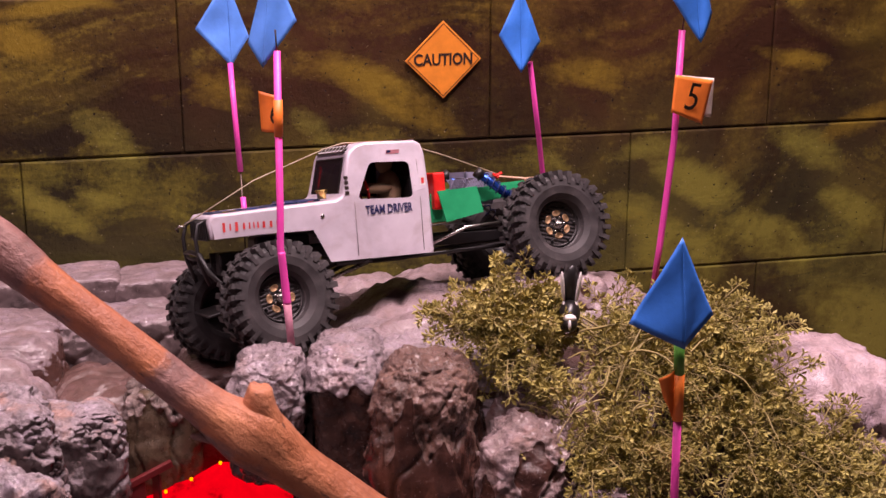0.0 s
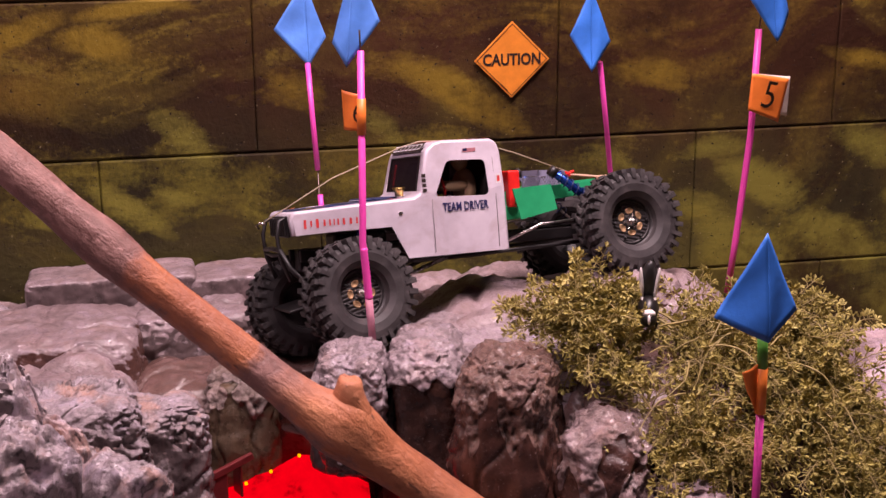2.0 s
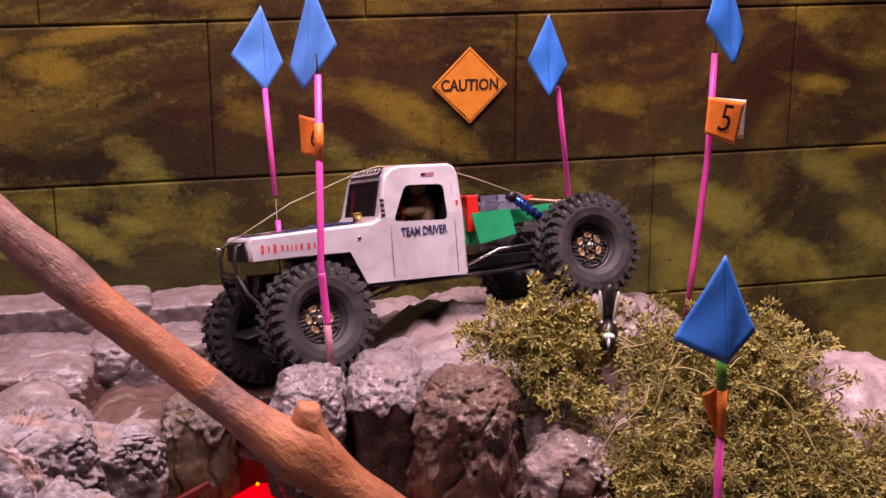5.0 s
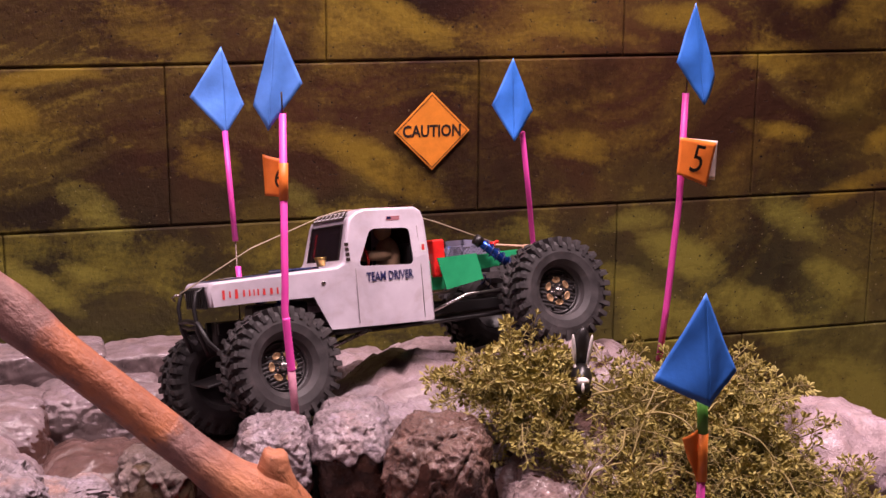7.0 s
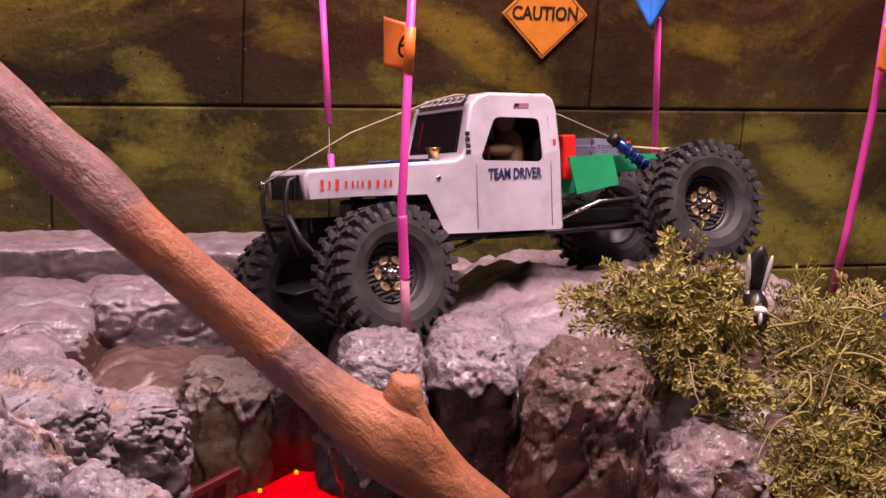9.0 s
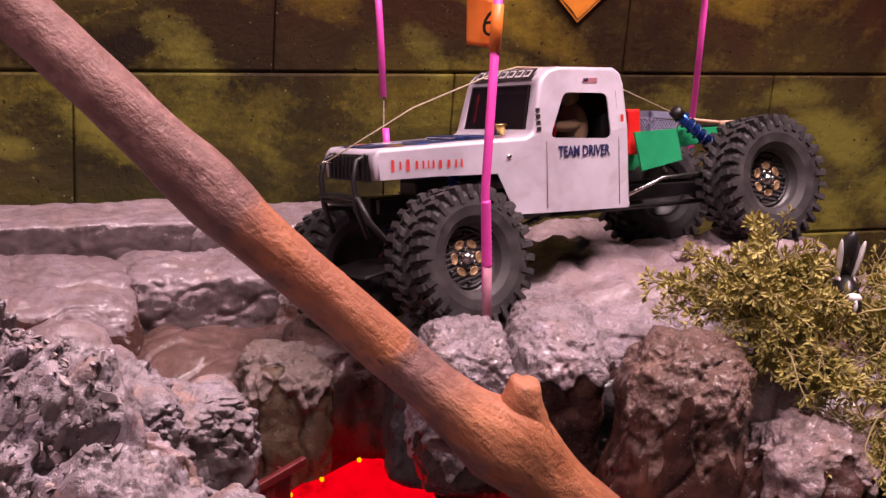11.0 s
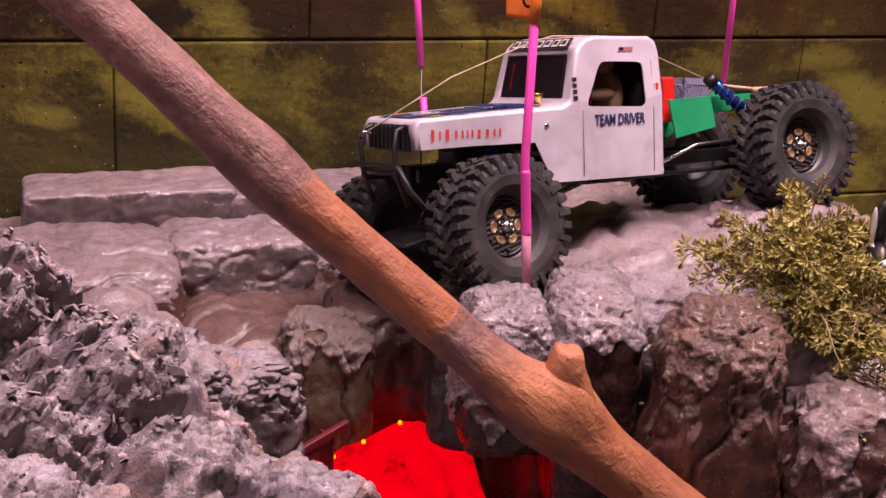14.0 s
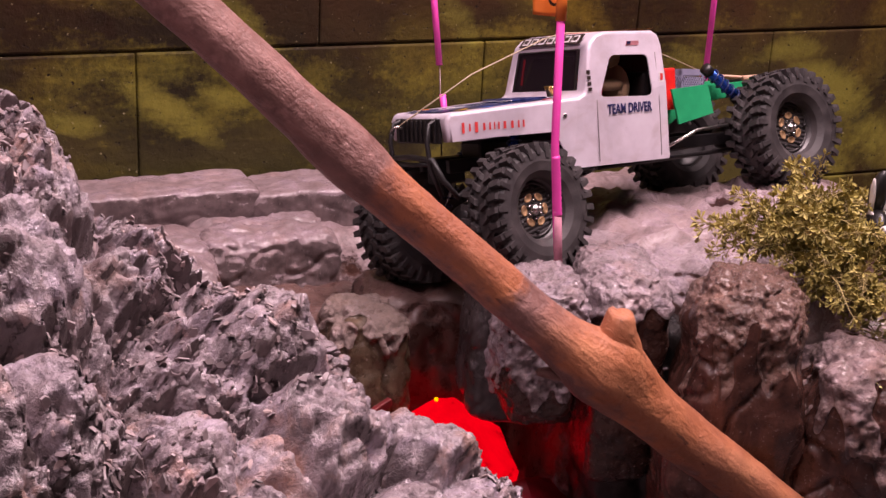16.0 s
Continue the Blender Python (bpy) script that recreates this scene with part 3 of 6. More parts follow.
def rock(label, centre, half, turn=(0, 0, 0), seed=1, mat=None, res=34, lump=0.16, rough=0.05, crack=0.0, square=3.2, cap=None, drip=0.3, thick=0.004, flute=0.0, plates=0.0, taper=0.0):
    """A boulder: a rounded block pushed about by noise at three sizes, with clefts; a cap is a lumpy crust that drips down from the top."""
    verts, faces, index = [], [], {}
    for ax in range(3):
        for side in (-1, 1):
            for i in range(res + 1):
                for j in range(res + 1):
                    p = [0, 0, 0]
                    p[ax], p[(ax + 1) % 3], p[(ax + 2) % 3] = side, 2 * i / res - 1, 2 * j / res - 1
                    key = tuple(round(c, 5) for c in p)
                    if key not in index:
                        index[key] = len(verts)
                        verts.append(key)
            for i in range(res):
                for j in range(res):
                    quad = []
                    for di, dj in ((0, 0), (1, 0), (1, 1), (0, 1)):
                        p = [0, 0, 0]
                        p[ax], p[(ax + 1) % 3], p[(ax + 2) % 3] = side, 2 * (i + di) / res - 1, 2 * (j + dj) / res - 1
                        quad.append(index[tuple(round(c, 5) for c in p)])
                    faces.append(quad if side > 0 else quad[::-1])
    out, crust = [], []
    mean = sum(half) / 3
    off = Vector((seed * 7.3, seed * 3.1, seed * 5.7))
    for key in verts:
        p = Vector(key)
        r = (abs(p.x) ** square + abs(p.y) ** square + abs(p.z) ** square) ** (1 / square)
        p = p / r
        q = Vector((p.x * half[0], p.y * half[1], p.z * half[2]))
        n = Vector((q.x / half[0] ** 2, q.y / half[1] ** 2, q.z / half[2] ** 2)).normalized()
        q.x, q.y = q.x * (1 - taper * p.z), q.y * (1 - taper * p.z)
        s = q / mean
        d = lump * mean * fbm(s * 1.2 + off, 3)
        detail = rough * mean * fbm(s * 5.0 + off * 2, 4, 0.6)
        if crack:
            d -= crack * mean * max(0.0, 1 - abs(noise.noise(s * 1.7 + off * 3)) * 9)
        cover = 0.5
        if cap is not None:
            run = Vector((q.x * 38, q.y * 38, q.z * 9)) + off
            edge = cap + drip * noise.noise(run) + drip * 0.5 * noise.noise(run * 2.3)
            cover = blend(edge - 0.035, edge + 0.035, p.z)
            w = noise.voronoi((q + Vector((0.004, 0.003, 0.002)) * noise.noise(q * 90)) * 105 + off)[0]
            d += cover * (thick + 0.0016 * (1 - min(1.0, w[0] * 1.4)) + 0.0042 * fbm(q * 62, 4, 0.55) - 0.010 * max(0.0, noise.noise(q * 150 + off) - 0.30))
            d += (1 - cover) * flute * (noise.noise(run * 1.1 + off) + 0.4 * noise.noise(run * 2.6))
            detail *= 0.35 + 0.65 * cover
        if plates:
            u = Vector((q.x * 80, q.y * 80, q.z * 120)) + off + noise.noise_vector(q * 60) * 0.8
            dist, pts = noise.voronoi(u)
            tilt = noise.noise_vector(pts[0] * 3.17)
            loose = blend(-0.2, 0.25, noise.noise(q * 16 + off))
            d += plates * loose * (0.0060 * max(-0.9, min(0.9, (u - pts[0]).dot(tilt) * 1.7)) + 0.0045 * noise.noise(pts[0] * 5.3) - 0.0050 * max(0.0, 1 - (dist[1] - dist[0]) * 5))
            cover += 0.25 * noise.noise(pts[0] * 7.1) * loose
        crust.append(cover)
        out.append(q + n * (d + detail))
    me = mesh_of("rock", out, faces, mat, smooth=True)
    crust_on(me, crust)
    ob = new("rock", me)
    ob.matrix_basis = pose(*centre, *turn)
    return tagged(ob, label, "rock", "rocks of the track")


def ground_height(x, y):
    """The sculpted bed of the track: a shelf along the wall, a hollow, and a drop towards the front."""
    h = 0.222 - 0.22 * blend(0.48, 0.70, x) - 0.06 * blend(-0.3, -0.7, x)
    h += 0.085 * blend(0.06, 0.24, x) * blend(-0.06, -0.34, y) * (1 - blend(0.46, 0.6, x))
    h -= 0.22 * blend(-0.265, -0.32, y) * (1 - blend(0.09, 0.15, x))
    h -= 0.075 * blend(-0.20, -0.16, x) * (1 - blend(0.0, 0.06, x)) * blend(-0.13, -0.18, y)
    h -= 0.28 * blend(-0.40, -0.50, y)
    h -= 0.30 * blend(-0.60, -0.95, y)
    p = Vector((x, y, 0.0))
    crack = max(0.0, 1 - abs(noise.noise(p * 11 + Vector((2, 5, 1)))) * 14)
    return h + 0.018 * fbm(p * 9, 4) + 0.006 * fbm(p * 50, 4, 0.6) - 0.010 * crack


nx, ny = 260, 160
gv = [(-1.3 + 2.9 * i / nx, -1.6 + 1.595 * j / ny, 0) for j in range(ny + 1) for i in range(nx + 1)]
gv = [(x, y, ground_height(x, y)) for x, y, _ in gv]
gf = [(j * (nx + 1) + i, j * (nx + 1) + i + 1, (j + 1) * (nx + 1) + i + 1, (j + 1) * (nx + 1) + i) for j in range(ny) for i in range(nx)]
ground = new("ground", mesh_of("ground", gv, gf, ROCK_SAND, smooth=True))
crust_on(ground.data, [0.5] * len(gv))
tagged(ground, "grey-brown sculpted bed of the rock track", "ground", kind="structure")

# ledge in front of the truck
rock("pale crusted rock block with a straw standing on it", (0.054, -0.478, 0.238), (0.034, 0.042, 0.068), (5, 1, -12), 3, ROCK_BROWN, 72, 0.10, 0.03, 0.05, 4.2, cap=-0.25, drip=0.80, thick=0.003, flute=0.003)
rock("rock block with a pale crusted top and smooth brown face", (0.135, -0.472, 0.206), (0.034, 0.056, 0.100), (3, -1, -12), 8, ROCK_BROWN, 72, 0.06, 0.022, 0.02, 6, cap=0.70, drip=0.14, thick=0.004)
rock("large glossy brown boulder with a porous crusted top", (0.196, -0.572, 0.178), (0.056, 0.066, 0.156), (8, 0, -24), 12, ROCK_BOULDER, 96, 0.10, 0.026, 0.04, 3.4, cap=0.70, drip=0.65, thick=0.0, flute=0.0050, taper=0.10)
rock("brown boulder with pale drips on its top", (0.282, -0.620, 0.118), (0.062, 0.064, 0.156), (6, 2, -28), 17, ROCK_DRIP, 84, 0.12, 0.05, 0.05, 3.2, cap=0.66, drip=0.80, thick=0.003, flute=0.004, taper=0.12)
rock("broad smooth rock shelf behind the ledge", (0.232, -0.415, 0.206), (0.120, 0.082, 0.086), (-3, -2, -10), 22, ROCK_GREY, 84, 0.08, 0.045, 0.06, 4.5)
# dark brown here paints the shade seen through gaps in the foliage
rock("broad rock under the trailing plant", (0.42, -0.525, 0.140), (0.160, 0.130, 0.145), (12, 0, -6), 25, ROCK_HOLLOW, 40, 0.14, 0.04, 0.04, 3.0)
rock("lumpy wet-looking grey rock under the rear wheel", (0.385, -0.345, 0.252), (0.080, 0.070, 0.072), (-12, 3, 8), 27, ROCK_SAND, 56, 0.16, 0.07, 0.08, 3.0)
rock("pinkish smooth rock beside the trailing plant", (0.612, -0.53, 0.140), (0.10, 0.10, 0.140), (0, 10, 15), 29, ROCK_PINK, 40, 0.16, 0.03, 0.04, 2.8)
rock("low pinkish rock at the foot of the plant", (0.62, -0.67, 0.04), (0.16, 0.10, 0.12), (0, 6, -10), 31, ROCK_PINK, 36, 0.18, 0.04, 0.05, 2.8)
rock("pale broken rock at the front of the plant", (0.340, -0.685, 0.085), (0.055, 0.05, 0.145), (0, 0, -14), 33, ROCK_PINK, 48, 0.16, 0.06, 0.08, 3.2)
# shelf along the wall
rock("long flat rock slab lying along the wall", (-0.195, -0.050, 0.212), (0.106, 0.040, 0.056), (0, 0, 1), 35, ROCK_TAN, 56, 0.05, 0.016, 0.02, 16)
rock("short flat rock slab lying along the wall", (-0.012, -0.053, 0.208), (0.086, 0.042, 0.054), (0, 0, -2), 36, ROCK_TAN, 52, 0.06, 0.02, 0.02, 12)
rock("broad flat grey rock step below the slab", (-0.265, -0.160, 0.178), (0.108, 0.080, 0.067), (0.5, 0, -2), 38, ROCK_STEP, 84, 0.07, 0.022, 0.03, 6)
rock("flat grey rock beside the step", (-0.098, -0.115, 0.168), (0.076, 0.050, 0.070), (1.5, 1, 3), 40, ROCK_TAN, 56, 0.09, 0.038, 0.05, 8)
rock("smooth dark brown rock in the hollow", (-0.085, -0.232, 0.112), (0.105, 0.085, 0.084), (-2, 0, 5), 43, ROCK_HOLLOW, 60, 0.10, 0.02, 0.05, 4)
rock("low flat pale step in front of the shelf", (-0.255, -0.290, 0.142), (0.090, 0.055, 0.074), (0, 0, 2), 39, ROCK_STEP, 64, 0.12, 0.035, 0.05, 4.5)
rock("smooth brown rock in the middle of the shelf", (0.20, -0.215, 0.205), (0.105, 0.07, 0.055), (4, -4, 14), 41, ROCK_SAND, 48, 0.14, 0.035, 0.07, 3)
rock("rounded rock by the wall behind the rear wheels", (0.33, -0.11, 0.195), (0.10, 0.075, 0.055), (0, 0, 12), 42, ROCK_SAND, 28, 0.16, 0.03, 0.03, 2.8)
rock("low rounded rock by the wall", (0.49, -0.095, 0.165), (0.085, 0.07, 0.058), (0, 4, -8), 44, ROCK_SAND, 28, 0.18, 0.03, 0.04, 2.6)
rock("flat rock at the end of the shelf", (-0.37, -0.12, 0.16), (0.07, 0.10, 0.075), (0, 0, 12), 46, ROCK_CRUMB, 30, 0.2, 0.06, 0.05, 3)
# hollow and left bank
rock("rounded pale rock with a pitted crust above the hollow", (-0.240, -0.425, 0.140), (0.090, 0.055, 0.118), (0, -3, 6), 50, ROCK_CRUMB, 96, 0.07, 0.040, 0.05, 6, plates=1.2)
rock("flat grey rock with a crumbling pale crust beside the lamp", (-0.155, -0.378, 0.090), (0.066, 0.052, 0.134), (0, 0, 4), 51, ROCK_CRUMB, 90, 0.08, 0.040, 0.05, 5.5, plates=1.0)
rock("brown rock with a pale crusted edge and mossy stains", (-0.050, -0.318, 0.088), (0.042, 0.042, 0.130), (0, 0, -4), 53, ROCK_MOSS, 60, 0.08, 0.055, 0.05, 5, cap=0.86, drip=0.3)
rock("dark brown rock wall behind the red lamp", (0.035, -0.270, 0.100), (0.075, 0.055, 0.122), (0, 0, -6), 57, ROCK_HOLLOW, 40, 0.10, 0.025, 0.04, 6)
rock("dark speckled rock face beside the red lamp", (0.088, -0.405, 0.206), (0.066, 0.046, 0.070), (-4, 4, -14), 56, ROCK_SLATE, 60, 0.07, 0.02, 0.02, 6)
# fills the cleft beside the boulder; the deep shade there is painted near-black
rock("near-black glossy rock painting the shade in the ledge cleft", (0.168, -0.445, 0.130), (0.050, 0.048, 0.128), (0, 0, -14), 58, ROCK_CLEFT_SHADE, 44, 0.12, 0.03, 0.04, 5)


def near_bank():
    """The crumbling bank at the near side, which climbs to the left: lumps split by deep cracks, covered in tilted flakes."""
    n, m = 400, 330
    verts, crust, loose = [], [], []
    shift = Vector((3.7, 1.2, 8.4))
    for j in range(m + 1):
        for i in range(n + 1):
            x, y = -0.62 + 0.58 * i / n, -1.00 + 0.52 * j / m
            top = 0.285 + 0.62 * max(0.0, -0.105 - x) ** 0.86 if x < -0.105 else 0.285 - 7.0 * (x + 0.105) ** 1.3
            top += 0.7 * max(0.0, -0.345 - x)
            crest = -0.715 + 0.04 * math.sin(x * 13) + 0.25 * max(0.0, -0.28 - x)
            d = y - crest
            z = top - (1.15 * d ** 1.1 if d > 0 else 0.55 * (-d) ** 1.2)
            z -= 3.0 * max(0.0, -0.93 - y)
            p = Vector((x, y, z))
            w = p + Vector((noise.noise(p * 18), noise.noise(p * 18 + shift), noise.noise(p * 18 - shift))) * 0.016
            # lumps a hand wide, parted by cracks
            big = noise.voronoi(w * 13 + shift)[0]
            f = 0.042 * max(-0.3, 0.75 - big[0] ** 2 * 1.3) - 0.016 - 0.018 * max(0.0, 1 - (big[1] - big[0]) * 5)
            f += 0.016 * fbm(p * 9, 3) + 0.0055 * fbm(w * 36, 4, 0.6)
            small = noise.voronoi(w * 36 + shift * 2)[0]
            flaky = 0.50 + 0.50 * blend(-0.12, 0.22, noise.noise(p * 12 + shift) + 0.35 * noise.noise(p * 40) + 0.8 * (big[0] - 0.45))
            f += 0.012 * flaky * (min(0.5, small[1] - small[0]) ** 0.6 - 0.4)
            # flakes: every cell a little plate with a tilt of its own
            u = Vector((w.x * 78, w.y * 78, w.z * 115)) + Vector((noise.noise(w * 60), noise.noise(w * 60 + shift), 0)) * 0.8
            dist, pts = noise.voronoi(u)
            c = pts[0]
            tilt = noise.noise_vector(c * 3.17)
            plate = 0.0065 * max(-0.9, min(0.9, (u - c).dot(tilt) * 1.7)) + 0.0050 * noise.noise(c * 5.3)
            plate -= 0.0050 * max(0.0, 1 - (dist[1] - dist[0]) * 5)
            f += plate * (0.08 + 0.92 * flaky)
            pit = noise.noise(w * 46 - shift)
            f -= 0.030 * max(0.0, pit - 0.36)
            verts.append((x + 0.35 * f, y - 0.55 * f, z + f))
            crust.append(0.78 - 0.24 * flaky + 0.28 * flaky * noise.noise(c * 7.1))
            loose.append(flaky)
    faces = [(j * (n + 1) + i, j * (n + 1) + i + 1, (j + 1) * (n + 1) + i + 1, (j + 1) * (n + 1) + i) for j in range(m) for i in range(n)]
    me = mesh_of("rock", verts, faces, ROCK_CRUMB, smooth=True)
    crust_on(me, crust)
    tagged(new("rock", me), "crumbling grey rock bank with loose flaky chips", "rock", "rocks of the track")
    # loose flakes lying on the bank
    rng = random.Random(77)
    fv, ff = [], []
    count = 0
    while count < 3800:
        i, j = rng.randrange(1, n - 1), rng.randrange(1, m - 1)
        p, e, s = (Vector(verts[k]) for k in (j * (n + 1) + i, j * (n + 1) + i + 1, (j + 1) * (n + 1) + i))
        if not (-0.46 < p.x < -0.06 and -0.92 < p.y < -0.55 and p.z > 0.10):
            continue
        if loose[j * (n + 1) + i] < 0.70:
            continue
        count += 1
        nrm = (e - p).cross(s - p).normalized()
        nrm = (nrm + Vector((rng.uniform(-0.6, 0.6), rng.uniform(-0.6, 0.6), rng.uniform(-0.2, 0.6)))).normalized()
        a1 = nrm.orthogonal().normalized()
        a2 = nrm.cross(a1)
        size, slim = 0.0016 + 0.0042 * rng.random() ** 2.2, rng.uniform(0.35, 0.8)
        base, k, spin = len(fv), rng.randint(5, 7), rng.uniform(0, 6.3)
        radii = [rng.uniform(0.65, 1.1) for _ in range(k)]
        bend = rng.uniform(-0.35, 0.35)
        for lift, shrink in ((-0.0005, 1.0), (0.0005, 0.9)):
            for q in range(k):
                a = 6.283 * q / k
                ex, ey = size * shrink * radii[q] * math.cos(a), slim * size * shrink * radii[q] * math.sin(a)
                r = a1 * (ex * math.cos(spin) - ey * math.sin(spin)) + a2 * (ex * math.sin(spin) + ey * math.cos(spin))
                fv.append(p + nrm * (lift + 0.0006 + bend * ex * ex / size) + r)
        ff.append(tuple(base + k + q for q in range(k)))
        ff += [(base + q, base + (q + 1) % k, base + k + (q + 1) % k, base + k + q) for q in range(k)]
    flakes = new("loose_flakes", mesh_of("loose_flakes", fv, ff, FLAKE))
    tagged(flakes, "loose grey flakes scattered over the rock bank", "rubble", kind="stuff")


near_bank()


# ---------------------------------------------------------------- branch
def branch():
    a, d = Vector((-0.049, -0.631, 0.353)), Vector((0.725, -0.1776, -0.6655)).normalized()
    y = Vector((0, 0, 1)).cross(d).normalized()
    z = d.cross(y)
    m = Matrix((d, y, z)).transposed().to_4x4()
    m.translation = a
    root = thing("branch", "thick bare branch with peeling bark leaning over the rocks", "branch", m)
    steps, sides = 260, 40
    verts, faces = [], []
    for i in range(steps + 1):
        x = -0.62 + 0.98 * i / steps
        r = 0.0176 + 0.0012 * blend(-0.15, -0.55, x) + 0.0036 * blend(0.02, 0.10, x)
        r += 0.0030 * math.exp(-((x + 0.165) / 0.03) ** 2) + 0.0035 * math.exp(-((x - 0.095) / 0.04) ** 2)
        cy, cz = 0.003 * math.sin(x * 9) + 0.17 * max(0.0, x - 0.09), 0.003 * math.sin(x * 7 + 1) + 0.006 * blend(-0.10, -0.3, x) + 0.045 * max(0.0, x - 0.09)
        for k in range(sides):
            w = 2 * math.pi * k / sides
            n = fbm(Vector((x * 12, math.cos(w) * 0.9, math.sin(w) * 0.9)), 4)
            rr = r * (1 + 0.06 * n + 0.02 * fbm(Vector((x * 60, math.cos(w) * 2.5, math.sin(w) * 2.5)), 3))
            rr += 0.0115 * math.exp(-((x - 0.090) / (0.024 if x < 0.090 else 0.040)) ** 2) * max(0.0, math.sin(w)) ** 3
            verts.append((x, cy + rr * math.cos(w), cz + rr * math.sin(w)))
    for i in range(steps):
        for k in range(sides):
            k2 = (k + 1) % sides
            faces.append((i * sides + k, i * sides + k2, (i + 1) * sides + k2, (i + 1) * sides + k))
    faces.append(tuple(reversed(range(sides))))
    faces.append(tuple(range(steps * sides, (steps + 1) * sides)))
    part("trunk", mesh_of("trunk", verts, faces, BARK, smooth=True), BARK, root)
    axis, across = Vector((-0.58, 0.08, 0.80)).normalized(), Vector((0, 1, 0))
    other = axis.cross(across).normalized()
    profile = ((0.010, 0.0190), (0.018, 0.0225), (0.025, 0.0230), (0.031, 0.0210), (0.037, 0.0180), (0.042, 0.0155), (0.047, 0.0135), (0.052, 0.0118), (0.0565, 0.0109), (0.0590, 0.0098), (0.0605, 0.0078), (0.0608, 0.0040), (0.0602, 0.00005))
    sv, sides = [], 28
    for h, r in profile:
        for k in range(sides):
            w = 2 * math.pi * k / sides
            q = axis * h + (across * math.cos(w) * (0.58 + 0.42 * blend(0.030, 0.056, h)) + other * math.sin(w)) * r
            sv.append(Vector((0.1040, -0.001, 0.0)) + q * (1 + 0.06 * fbm(q * 70, 3)))
    sf = [(i * sides + k, i * sides + (k + 1) % sides, (i + 1) * sides + (k + 1) % sides, (i + 1) * sides + k) for i in range(len(profile) - 1) for k in range(sides)]
    part("fork", mesh_of("fork", sv, sf, BARK, smooth=True), BARK, root, "dark sawn-off stump of a side branch")
    part("snag", tube("snag", [(0.074, 0.0, -0.010), (0.064, -0.001, -0.0190), (0.054, -0.002, -0.0255), (0.0525, -0.002, -0.0262)], [0.0080, 0.0050, 0.0030, 0.001], BARK, 12), BARK, root, "broken splintered snag")
    return root


branch()


# ---------------------------------------------------------------- flags
def flag(label, straw, straw_r, cloth, cloth_mat, wire=None, extra=None, crease=0.003):
    """A marker: a straw over a wire, and a folded piece of tape at its head."""
    root = thing("marker_flag", label, "flag", pose(*straw[0]), "course marker flags")
    o = Vector(straw[0])
    local = lambda pts: [Vector(p) - o for p in pts]
    part("straw", tube("straw", local(straw), straw_r, PINK, 12), PINK, root)
    if wire:
        part("wire", tube("wire", local(wire), 0.0009, WIRE, 6), WIRE, root)
    apex, left, low, right = local(cloth)
    n = 14
    side = (right - left).cross(low - apex).normalized()
    if side.y > 0:
        side = -side
    bm = bmesh.new()
    for a, b, c in ((apex, left, low), (apex, low, right)):
        rows = []
        for i in range(n + 1):
            row = []
            for j in range(i + 1):
                u, v = i / n, (j / i if i else 0)
                p = a.lerp(b, u).lerp(a.lerp(c, u), v)
                across = v - 1 if b == left else v
                fold = 0.0008 * u * math.sin(math.pi * v) + 0.0016 * math.sin(7 * u + 4 * across + o.x * 40) * u
                row.append(bm.verts.new(p + side * (fold + crease * u * (1 - abs(across)))))
            rows.append(row)
        for i in range(n):
            for j in range(i + 1):
                bm.faces.new((rows[i][j], rows[i + 1][j], rows[i + 1][j + 1]))
                if j < i:
                    bm.faces.new((rows[i][j], rows[i + 1][j + 1], rows[i][j + 1]))
    ob = part("flap", bm, cloth_mat, root, "folded blue tape", smooth=True)
    ob.modifiers.new("thick", "SOLIDIFY").thickness = 0.0006
    if extra:
        extra(root, o)
    return root


def tag_quad(name, pts, mat, parent, curl=0.004, n=10, label=""):
    a, b, c, d = [Vector(p) for p in pts]
    nrm = (b - a).cross(d - a).normalized()
    if nrm.y > 0:
        nrm = -nrm
    verts = [a.lerp(b, i / n).lerp(d.lerp(c, i / n), j / n) + nrm * curl * math.sin(3.0 * i / n) for j in range(n + 1) for i in range(n + 1)]
    faces = [(j * (n + 1) + i, j * (n + 1) + i + 1, (j + 1) * (n + 1) + i + 1, (j + 1) * (n + 1) + i) for j in range(n) for i in range(n)]
    ob = part(name, mesh_of(name, verts, faces, mat, smooth=True), mat, parent, label)
    ob.modifiers.new("thick", "SOLIDIFY").thickness = 0.0005
    return ob


def facing(origin, right, up):
    """A pose whose x runs along right and whose y along up."""
    r = Vector(right).normalized()
    u = (Vector(up) - r * Vector(up).dot(r)).normalized()
    m = Matrix((r, u, r.cross(u))).transposed().to_4x4()
    m.translation = origin
    return m


def sleeve(root, o, a, b, r, mat, label):
    part("tape_wrap", tube("tape_wrap", [Vector(a) - o, Vector(b) - o], r, mat, 12), mat, root, label)


